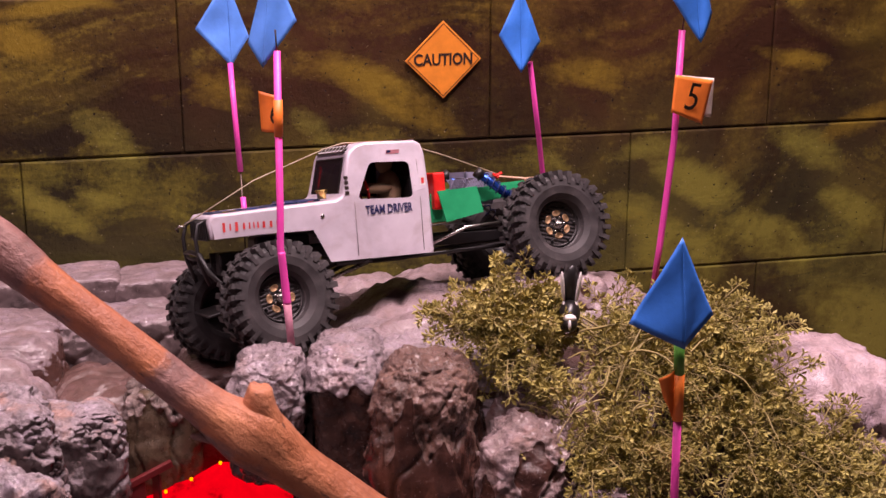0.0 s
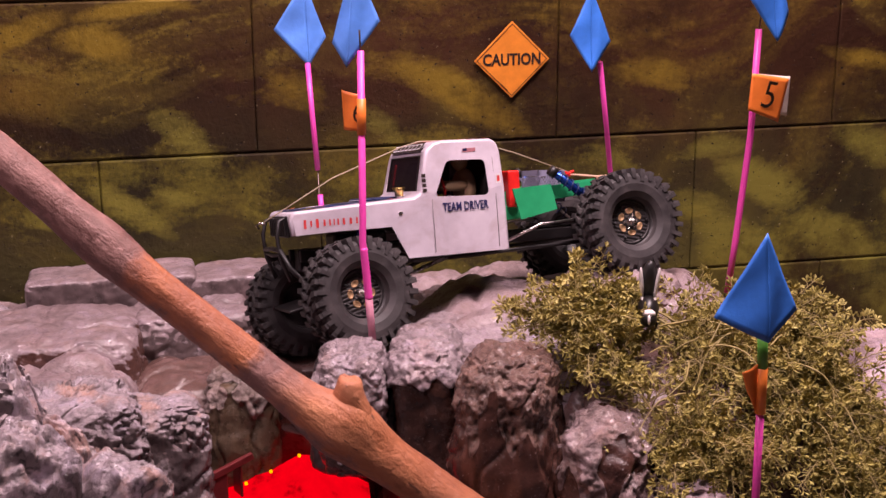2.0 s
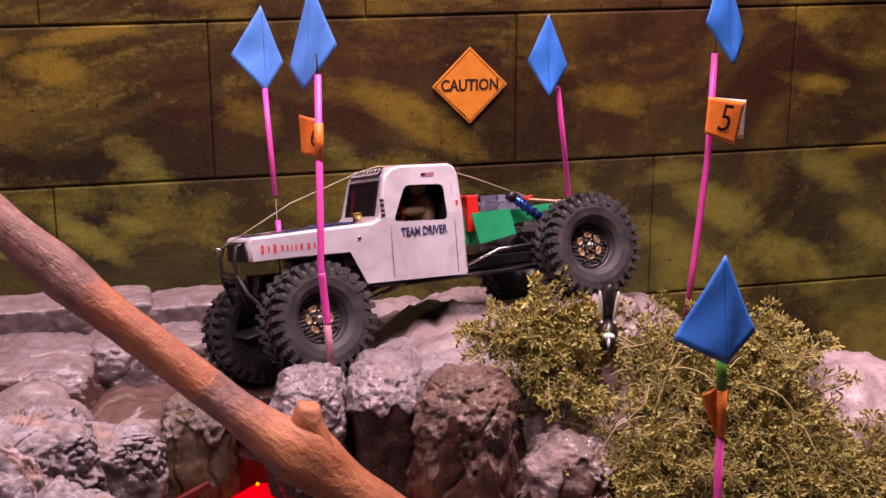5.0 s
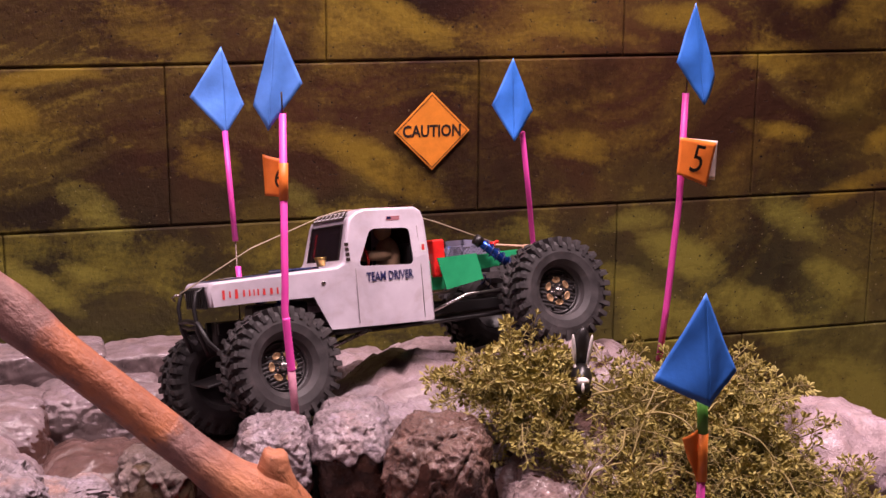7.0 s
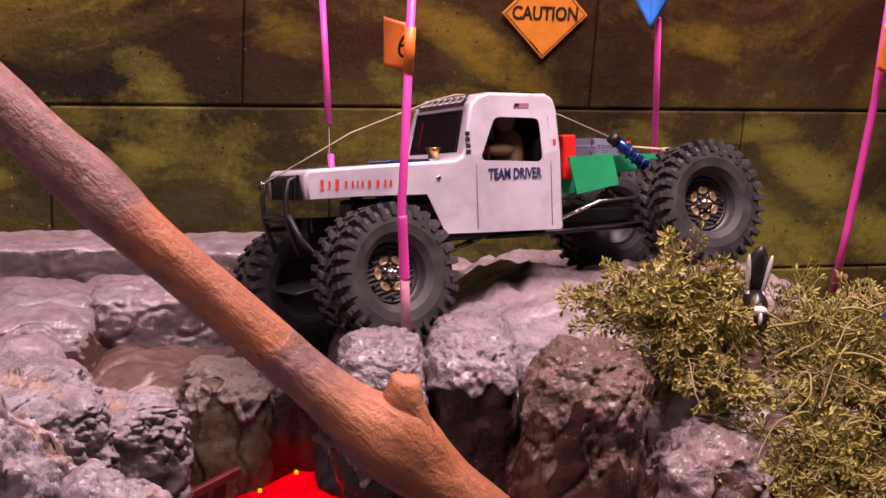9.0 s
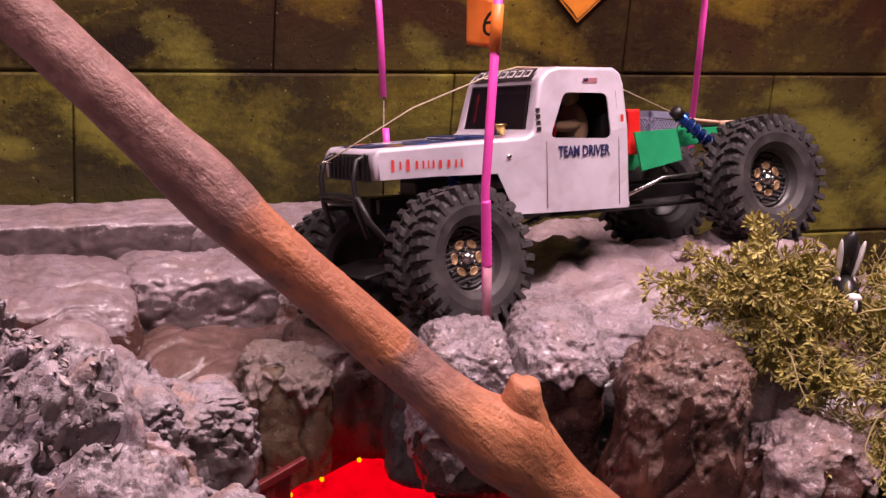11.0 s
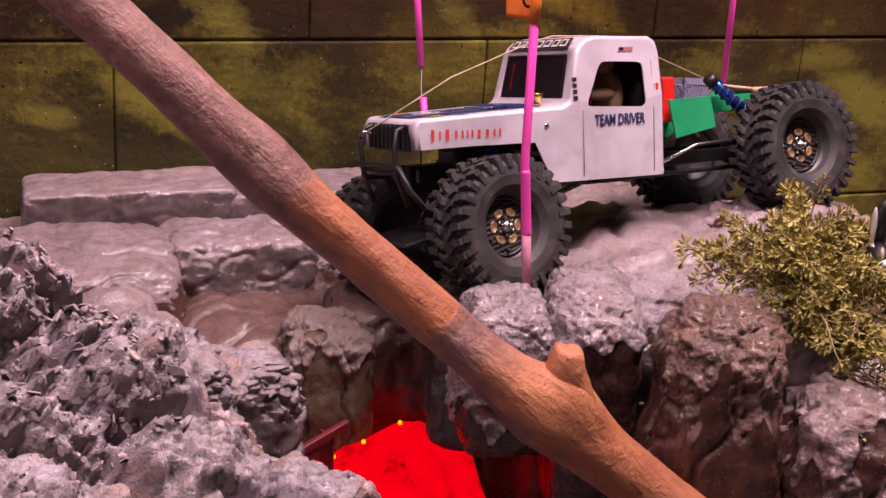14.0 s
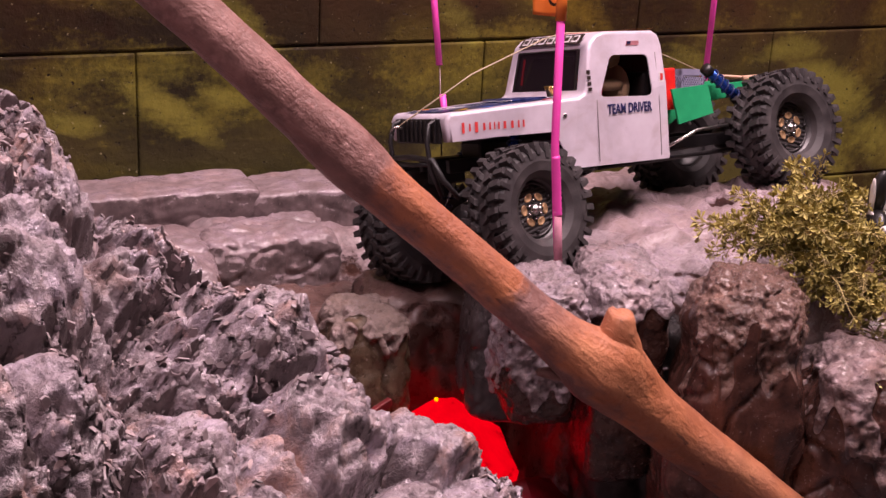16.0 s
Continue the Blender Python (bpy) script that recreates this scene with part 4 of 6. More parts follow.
def six(root, o):
    q = [(0.063, -0.397, 0.552), (0.0835, -0.405, 0.547), (0.0835, -0.410, 0.511), (0.064, -0.402, 0.512)]
    tag_quad("tag", [Vector(p) - o for p in q], ORANGE, root, 0.003, label="orange tape tag")
    sleeve(root, o, (0.0793, -0.4220, 0.547), (0.0784, -0.4262, 0.511), 0.0046, ORANGE, "orange tape wrapped round the straw")
    sleeve(root, o, (0.0811, -0.4545, 0.298), (0.0785, -0.4478, 0.352), 0.0038, PINK_DULL, "dusty foot of the straw")
    ribs = [Vector((0.0790, -0.4490, 0.345)).lerp(Vector((0.0752, -0.4430, 0.398)), k / 24) - o for k in range(25)]
    part("bend_ribs", tube("bend_ribs", ribs, [0.0042 if k % 2 else 0.0036 for k in range(25)], PINK, 12), PINK, root, "ribbed bend of the straw")
    letters("numeral", "6", 0.031, INK, root, facing(Vector((0.0770, -0.4138, 0.530)) - o, (1, -0.35, 0), (0, -0.1, 1)), label="hand-written black number", bold=-0.006, squeeze=0.85)


def five(root, o):
    q = [(0.4705, -0.4745, 0.566), (0.5130, -0.470, 0.558), (0.5020, -0.474, 0.514), (0.4665, -0.4785, 0.529)]
    tag_quad("tag", [Vector(p) - o for p in q], ORANGE, root, 0.002, label="orange tape tag")
    q = [(0.4760, -0.464, 0.564), (0.5170, -0.464, 0.559), (0.5150, -0.466, 0.519), (0.4760, -0.466, 0.524)]
    tag_quad("tag", [Vector(p) - o for p in q], PAPER, root, 0.002, label="pale back of the folded tag")
    letters("numeral", "5", 0.041, INK, root, facing(Vector((0.4885, -0.4795, 0.5425)) - o, (1, 0.1, -0.2), (0.12, -0.1, 1)), label="hand-written black number", bold=-0.004, squeeze=0.85)


def tail(root, o):
    sleeve(root, o, (0.3835, -0.7215, 0.381), (0.3850, -0.7217, 0.352), 0.0046, GREEN_TAPE, "green tape wrapped round the straw")
    sleeve(root, o, (0.3850, -0.7217, 0.352), (0.3858, -0.722, 0.309), 0.0048, ORANGE, "orange tape wrapped round the straw")
    q = [(0.381, -0.722, 0.356), (0.366, -0.722, 0.349), (0.372, -0.722, 0.330), (0.381, -0.722, 0.311)]
    tag_quad("tag", [Vector(p) - o for p in q], ORANGE, root, 0.002, label="pointed orange tape tag")


flag("pink straw marker with a blue tape flag standing on the shelf", [(0.0545, -0.222, 0.427), (0.052, -0.205, 0.49), (0.051, -0.183, 0.545)], 0.0032,
     [(0.051, -0.170, 0.639), (0.014, -0.176, 0.584), (0.052, -0.182, 0.541), (0.074, -0.176, 0.574)], BLUE_LIGHT,
     wire=[(0.057, -0.262, 0.23), (0.055, -0.24, 0.33), (0.0545, -0.222, 0.43)],
     extra=lambda root, o: part("straw", tube("straw", [Vector(p) - o for p in ((0.056, -0.243, 0.372), (0.0553, -0.232, 0.400))], 0.0032, PINK, 12), PINK, root))
flag("pink straw marker with a blue flag and orange number tag", [(0.081, -0.454, 0.300), (0.079, -0.449, 0.335), (0.0745, -0.442, 0.405), (0.076, -0.437, 0.425), (0.0805, -0.416, 0.594)], 0.0036,
     [(0.077, -0.405, 0.684), (0.053, -0.412, 0.602), (0.066, -0.418, 0.578), (0.101, -0.412, 0.622)], BLUE_LIGHT,
     wire=[(0.0805, -0.416, 0.59), (0.079, -0.4215, 0.615)], extra=six)
flag("pink straw marker with a blue tape flag near the wall", [(0.484, -0.055, 0.205), (0.469, -0.070, 0.300), (0.457, -0.082, 0.366), (0.443, -0.103, 0.43), (0.420, -0.137, 0.525)], 0.0034,
     [(0.406, -0.139, 0.617), (0.378, -0.144, 0.561), (0.404, -0.150, 0.516), (0.431, -0.144, 0.552)], BLUE)
flag("pink straw marker with a blue flag and a numbered orange tag", [(0.455, -0.481, 0.335), (0.462, -0.478, 0.39), (0.475, -0.470, 0.50), (0.4815, -0.460, 0.608)], 0.0034,
     [(0.487, -0.462, 0.698), (0.466, -0.467, 0.640), (0.495, -0.473, 0.597), (0.510, -0.467, 0.625)], BLUE,
     wire=[(0.4815, -0.460, 0.60), (0.486, -0.462, 0.695)], extra=five)
flag("short pink straw marker with a pointed blue tape flag", [(0.390, -0.722, 0.10), (0.387, -0.722, 0.233), (0.3858, -0.722, 0.309)], 0.0036,
     [(0.378, -0.729, 0.477), (0.334, -0.729, 0.405), (0.380, -0.733, 0.382), (0.409, -0.729, 0.408)], BLUE,
     wire=[(0.3845, -0.7225, 0.36), (0.380, -0.724, 0.400)], extra=tail, crease=0.009)


# ---------------------------------------------------------------- caution sign
def caution_sign():
    c, h = Vector((0.341, 0.0, 0.510)), 0.0515
    root = thing("caution_sign", "small orange diamond caution sign fixed to the painted wall", "sign", pose(*c))
    bm = bmesh.new()
    s = h * math.sqrt(2)
    box_bm(s, 0.0016, s, bevel=0.0006, bm=bm)
    part("plate", bm, ORANGE_SIGN, root, m=pose(0, -0.0028, 0, 0, 45, 0))
    v = []
    for k in (0.94, 0.915):
        v += [(k * h, -0.0040, 0), (0, -0.0040, k * h), (-k * h, -0.0040, 0), (0, -0.0040, -k * h)]
    part("border", mesh_of("border", v, [(i, (i + 1) % 4, 4 + (i + 1) % 4, 4 + i) for i in range(4)], INK), INK, root, "thin black border line")
    letters("lettering", "CAUTION", 0.0215, INK, root, facing((0, -0.0040, 0), (1, 0, 0), (0, 0, 1)), squeeze=0.82, bold=0.026, label="black capital lettering")
    for i in range(2):
        bm = box_bm(0.014 - 0.003 * i, 0.0002, 0.0012)
        part("small_print", bm, INK, root, "bar of small print", m=pose(-0.011 + 0.0016 * i, -0.0040, -0.0360 - 0.0018 * i, 0, 45, 0))


caution_sign()


# ---------------------------------------------------------------- skunk figure
def skunk():
    verts, faces, slots = [], [], []

    def blob(c, r, turn, slot, n=12):
        m = pose(*c, *turn)
        base = len(verts)
        for i in range(n + 1):
            for j in range(n):
                a, w = math.pi * i / n, 2 * math.pi * j / n
                verts.append(m @ Vector((r[0] * math.sin(a) * math.cos(w), r[1] * math.sin(a) * math.sin(w), r[2] * math.cos(a))))
        for i in range(n):
            for j in range(n):
                faces.append((base + i * n + j, base + (i + 1) * n + j, base + (i + 1) * n + (j + 1) % n, base + i * n + (j + 1) % n))
                slots.append(slot)

    blob((0, 0.002, 0.014), (0.0105, 0.017, 0.0125), (20, 0, 0), 0)
    blob((0, -0.018, 0.011), (0.0080, 0.009, 0.0080), (0, 0, 0), 0)
    blob((0, -0.0190, 0.0165), (0.0064, 0.0070, 0.0042), (-24, 0, 0), 1)
    blob((0, -0.0262, 0.0125), (0.0016, 0.0030, 0.0050), (-10, 0, 0), 1)
    blob((-0.0060, 0.004, 0.0215), (0.0016, 0.008, 0.0040), (24, 0, 8), 1)
    blob((0.0060, 0.004, 0.0215), (0.0016, 0.008, 0.0040), (24, 0, -8), 1)
    blob((0.000, 0.011, 0.040), (0.0088, 0.0080, 0.022), (6, 2, 0), 0)
    blob((-0.0074, 0.0060, 0.039), (0.0021, 0.0046, 0.0175), (6, -5, 0), 1)
    blob((0.0076, 0.0060, 0.039), (0.0021, 0.0046, 0.0175), (6, 7, 0), 1)
    for x, y in ((-0.007, -0.008), (0.007, -0.008), (-0.007, 0.010), (0.007, 0.010)):
        blob((x, y, 0.003), (0.003, 0.0035, 0.007), (0, 0, 0), 0, 8)
    ob = new("skunk_figure", mesh_of("skunk_figure", verts, faces, [FUR_BLACK, FUR_WHITE], True, slots))
    ob.matrix_basis = pose(0.343, -0.548, 0.3340, 0, 0, -18)
    tagged(ob, "small black and white striped toy skunk on the plant", "figurine")


skunk()


# ---------------------------------------------------------------- model truck
TRUCK = Matrix(((-0.9869, 0.1599, -0.0197, 0.2402), (-0.1598, -0.9553, 0.2487, -0.2806), (0.0209, 0.2486, 0.9684, 0.3390), (0, 0, 0, 1)))


def square_up(m):
    """The same pose with its axes made exactly square."""
    return Matrix.LocRotScale(m.to_translation(), m.to_quaternion(), (1.032, 1.032, 1.032))


def tyre_mesh():
    prof = [(0.0258, -0.012), (0.0275, -0.0180), (0.033, -0.0225), (0.041, -0.0240), (0.0485, -0.0228), (0.0525, -0.0195), (0.0538, -0.010), (0.0541, 0.0),
            (0.0538, 0.010), (0.0525, 0.0195), (0.0485, 0.0228), (0.041, 0.0240), (0.033, 0.0225), (0.0275, 0.0180), (0.0258, 0.012)]
    steps, n = 66, len(prof)
    verts, faces = [], []
    for k in range(steps):
        w = 2 * math.pi * k / steps
        verts += [(r * math.cos(w), y, r * math.sin(w)) for r, y in prof]
    for k in range(steps):
        for i in range(n - 1):
            a, b = k * n + i, ((k + 1) % steps) * n + i
            faces.append((a, b, b + 1, a + 1))
    rng = random.Random(9)

    def lug(w, y, dy, dw, r0, r1, skew):
        base = len(verts)
        for r, s in ((r0, 1.0), (r1, 0.80)):
            for sy, sw in ((-1, -1), (1, -1), (1, 1), (-1, 1)):
                ww = w + s * sw * dw + skew * sy * s
                verts.append((r * math.cos(ww), y + s * sy * dy, r * math.sin(ww)))
        for q in ((0, 1, 2, 3), (4, 7, 6, 5), (0, 4, 5, 1), (1, 5, 6, 2), (2, 6, 7, 3), (3, 7, 4, 0)):
            faces.append(tuple(base + i for i in q))

    count = 30
    for k in range(count):
        w = 2 * math.pi * k / count
        for s in (-1, 1):
            off = 0.105 if s > 0 else 0.0
            long = k % 2
            lug(w + off, s * 0.0175, 0.0062, 0.056, 0.0500, 0.0578, 0.02 * s)
            lug(w + off + 0.02, s * 0.0222, 0.0022, 0.046, 0.0440 if long else 0.0470, 0.0545, 0.0)
            lug(w + off + 0.105, s * (0.0065 if long else 0.0075), 0.0042, 0.053, 0.052, 0.0582, 0.05 * s)
            lug(w + off + 0.02, s * 0.0118, 0.0018, 0.032, 0.052, 0.0570, 0.03)
    return mesh_of("tyre", verts, faces, RUBBER, smooth=False)


def wheel_parts():
    tyre = tyre_mesh()
    rim = lathe("wheel", [(0.0001, 0.0070), (0.0240, 0.0070), (0.0246, 0.0060), (0.0256, 0.0060), (0.0262, 0.0135), (0.0268, 0.0135), (0.0268, -0.014), (0.0250, -0.015), (0.0235, -0.005), (0.0001, -0.005)], RIM, 48)
    ring = lathe("beadlock_ring", [(0.0220, 0.0070), (0.0226, 0.0084), (0.0240, 0.0084), (0.0244, 0.0070)], RIM, 40)
    bolt = lathe("bolt", [(0.0001, 0.0022), (0.0012, 0.0020), (0.0014, 0.0), (0.0014, -0.001)], STEEL, 8)
    dark_bolt = lathe("bolt", [(0.0001, 0.0024), (0.0014, 0.0022), (0.0017, 0.0), (0.0017, -0.001)], BLACK, 8)
    window = lathe("hub_window", [(0.0001, 0.0002), (0.0030, 0.0002), (0.0034, 0.0007), (0.0040, 0.0)], COPPER, 12)
    nut = lathe("wheel_nut", [(0.0001, 0.010), (0.0022, 0.010), (0.0026, 0.009), (0.0030, 0.005), (0.0050, 0.0045), (0.0055, 0.0)], STEEL, 6)
    return tyre, rim, ring, bolt, dark_bolt, window, nut


PIECES = wheel_parts()


def wheel(truck, m):
    tyre, rim, ring, bolt, dark_bolt, window, nut = PIECES
    w = part("wheel", rim, BLACK, truck, "black crawler wheel with tan hub windows", m=m)
    part("tyre", tyre, RUBBER, w, "chunky black rubber tyre")
    part("beadlock_ring", ring, BLACK, w)
    part("wheel_nut", nut, STEEL, w, m=pose(0, 0.007, 0))
    for k in range(11):
        z = -0.0205 + 0.0041 * k
        part("rim_rib", box_bm(2 * math.sqrt(0.0225 ** 2 - z * z), 0.0014, 0.0020, (0, 0.0073, z), 0.0004), RIM, w)
    for k in range(6):
        a = radians(60 * k + 15)
        part("hub_window", window, COPPER, w, m=pose(0.0122 * math.cos(a), 0.0082, 0.0122 * math.sin(a)) @ Matrix.Rotation(-a, 4, "Y") @ Matrix.Diagonal((0.85, 1, 1.25, 1)))
        part("bolt", bolt, STEEL, w, m=pose(0.0075 * math.cos(a + 0.5), 0.0080, 0.0075 * math.sin(a + 0.5)))
        part("bolt", dark_bolt, RIM, w, m=pose(0.0196 * math.cos(a + 0.5), 0.0082, 0.0196 * math.sin(a + 0.5)))
    return w


def half_width(x, z):
    w = 0.067 if x <= 0.097 else 0.067 - 0.017 * (x - 0.097) / 0.1375
    return w - 0.007 * max(0.0, (z - 0.066) / 0.055) if x < 0.1 else w


def cab_shell():
    """Thin shell of the pickup's hood and cab, with side windows and windscreen left open."""
    top = [(0.2325, 0.033), (0.2345, 0.051), (0.2300, 0.0580), (0.160, 0.0612), (0.103, 0.0635), (0.0965, 0.0665), (0.0950, 0.0700), (0.0865, 0.1060), (0.0835, 0.1130),
           (0.0760, 0.1190), (0.0660, 0.1215), (0.0100, 0.1205), (0.0025, 0.1160), (0.0, 0.1060), (-0.001, 0.0700), (-0.002, 0.0)]
    low = [(-0.002, 0.0), (0.060, 0.0), (0.1125, 0.0), (0.1285, 0.0345), (0.185, 0.0345)]
    outline = top + low[1:]
    win = []
    corners = [(0.0796, 0.0625), (0.0178, 0.0600), (0.0190, 0.0985), (0.0625, 0.1000)]
    for i, c in enumerate(corners):
        c, a, b = Vector(c), Vector(corners[i - 1]), Vector(corners[(i + 1) % 4])
        p, q = c + (a - c).normalized() * 0.006, c + (b - c).normalized() * 0.006
        for k in range(5):
            t = k / 4
            win.append(tuple(p.lerp(c, t).lerp(c.lerp(q, t), t)))
    bm = bmesh.new()
    for s in (-1, 1):
        edges = []
        for loop in (outline, win):
            vs = [bm.verts.new((x, 0, z)) for x, z in loop]
            edges += [bm.edges.new((vs[i], vs[(i + 1) % len(vs)])) for i in range(len(vs))]
        made = bmesh.ops.triangle_fill(bm, use_beauty=True, use_dissolve=False, edges=edges)
        for v in {v for f in made["geom"] if isinstance(f, bmesh.types.BMFace) for v in f.verts}:
            v.co.y = s * half_width(v.co.x, v.co.z)
    frac = (-1.0, -0.80, 0.80, 1.0)
    rows = [[bm.verts.new((x, f * half_width(x, z), z)) for f in frac] for x, z in top]
    for i in range(len(top) - 1):
        for j in range(3):
            if j == 1 and (i == 6 or i == 0 or i == 13):
                continue
            bm.faces.new((rows[i][j], rows[i][j + 1], rows[i + 1][j + 1], rows[i + 1][j]))
    bmesh.ops.remove_doubles(bm, verts=bm.verts, dist=0.00005)
    bmesh.ops.recalc_face_normals(bm, faces=bm.faces)
    sharp = [e for e in bm.edges if len(e.link_faces) == 2 and e.calc_face_angle(0) > radians(40)]
    bmesh.ops.bevel(bm, geom=sharp, offset=0.0045, segments=4, affect="EDGES", profile=0.5, clamp_overlap=True)
    bm.normal_update()
    for f in bm.faces:
        f.smooth = abs(f.normal.y) < 0.985
    return bm


def bar_mesh(name, sx, sy, mat):
    return mesh_of(name, [(-sx / 2, -sy / 2, 0), (sx / 2, -sy / 2, 0), (sx / 2, sy / 2, 0), (-sx / 2, sy / 2, 0)], [(0, 1, 2, 3)], mat)


def hood_z(x):
    return 0.0637 - 0.0430 * max(0.0, x - 0.103)


def hood_patch(name, pts, mat, parent, lift=0.0007, label=""):
    v = [(x, y, hood_z(x) + lift) for x, y in pts]
    ob = part(name, mesh_of(name, v, [tuple(range(len(v)))], mat), mat, parent, label)
    ob.data.flip_normals() if ob.data.polygons[0].normal.z < 0 else None
    return ob


def ring_pts(cx, cy, r0, r1, a0, a1, n=14):
    out = [(cx + r1 * math.cos(a0 + (a1 - a0) * k / n), cy + r1 * math.sin(a0 + (a1 - a0) * k / n)) for k in range(n + 1)]
    return out + [(cx + r0 * math.cos(a1 + (a0 - a1) * k / n), cy + r0 * math.sin(a1 + (a0 - a1) * k / n)) for k in range(n + 1)]


def coil(name, a, b, r, wire, turns, mat):
    a, b = Vector(a), Vector(b)
    d = (b - a).normalized()
    u = d.cross(Vector((0.2, 0.9, 0.1))).normalized()
    v = d.cross(u)
    pts = [a.lerp(b, k / (turns * 10)) + (u * math.cos(k * 0.628) + v * math.sin(k * 0.628)) * r for k in range(turns * 10 + 1)]
    return tube(name, pts, wire, mat, 5)


def shock(truck, a, b, body=SHOCK_BLUE):
    a, b = Vector(a), Vector(b)
    s = part("shock_absorber", tube("shock_absorber", [a, a.lerp(b, 0.55)], 0.0048, body, 12), body, truck, "blue anodised shock absorber")
    part("piston_rod", tube("piston_rod", [a.lerp(b, 0.5), b], 0.0016, STEEL, 8), STEEL, s)
    part("spring", coil("spring", a.lerp(b, 0.06), a.lerp(b, 0.9), 0.0062, 0.0009, 9, NAVY), NAVY, s)
    part("end_cap", tube("end_cap", [a - (b - a).normalized() * 0.003, a.lerp(b, 0.06)], 0.0060, BLACK, 10), BLACK, s)


def bed_side(y0, y1):
    """Green side plate: a deep cheek behind the cab that runs back as a slender rail."""
    prof = [(-0.010, 0.030), (-0.012, 0.062), (-0.060, 0.064), (-0.090, 0.065), (-0.162, 0.067), (-0.164, 0.056), (-0.090, 0.050), (-0.052, 0.046), (-0.026, 0.030)]
    n = len(prof)
    v = [(x, y0, z) for x, z in prof] + [(x, y1, z) for x, z in prof]
    f = [tuple(range(n)), tuple(reversed(range(n, 2 * n)))] + [(i, i + n, (i + 1) % n + n, (i + 1) % n) for i in range(n)]
    me = mesh_of("bed_side", v, f, GREEN)
    bm = bmesh.new()
    bm.from_mesh(me)
    bmesh.ops.recalc_face_normals(bm, faces=bm.faces)
    bmesh.ops.bevel(bm, geom=[e for e in bm.edges if e.calc_face_angle(0) > 0.8], offset=0.0006, segments=2, affect="EDGES")
    bm.to_mesh(me)
    bm.free()
    return me


def crate(truck):
    c = part("crate", box_bm(0.036, 0.036, 0.002, (0, 0, 0.001), 0.0005), CRATE, truck, "grey-violet plastic milk crate in the bed", m=pose(-0.080, -0.010, 0.045, 0, -4, 8))
    for k in range(4):
        bm = bmesh.new()
        for z, h in ((0.033, 0.006), (0.004, 0.005)):
            box_bm(0.036, 0.0016, h, (0, 0.0172, z), bm=bm)
        for x in (-0.0165, 0.0165):
            box_bm(0.003, 0.0016, 0.032, (x, 0.0172, 0.018), bm=bm)
        for i in range(9):
            for s in (-1, 1):
                m = Matrix.Translation((-0.014 + i * 0.0035, 0.0172, 0.018)) @ Matrix.Rotation(radians(38 * s), 4, "Y") @ Matrix.Diagonal((0.0010, 0.0010, 0.026, 1))
                bmesh.ops.create_cube(bm, size=1.0, matrix=m)
        part("crate_side", bm, CRATE, c, m=pose(0, 0, 0, 0, 0, 90 * k))


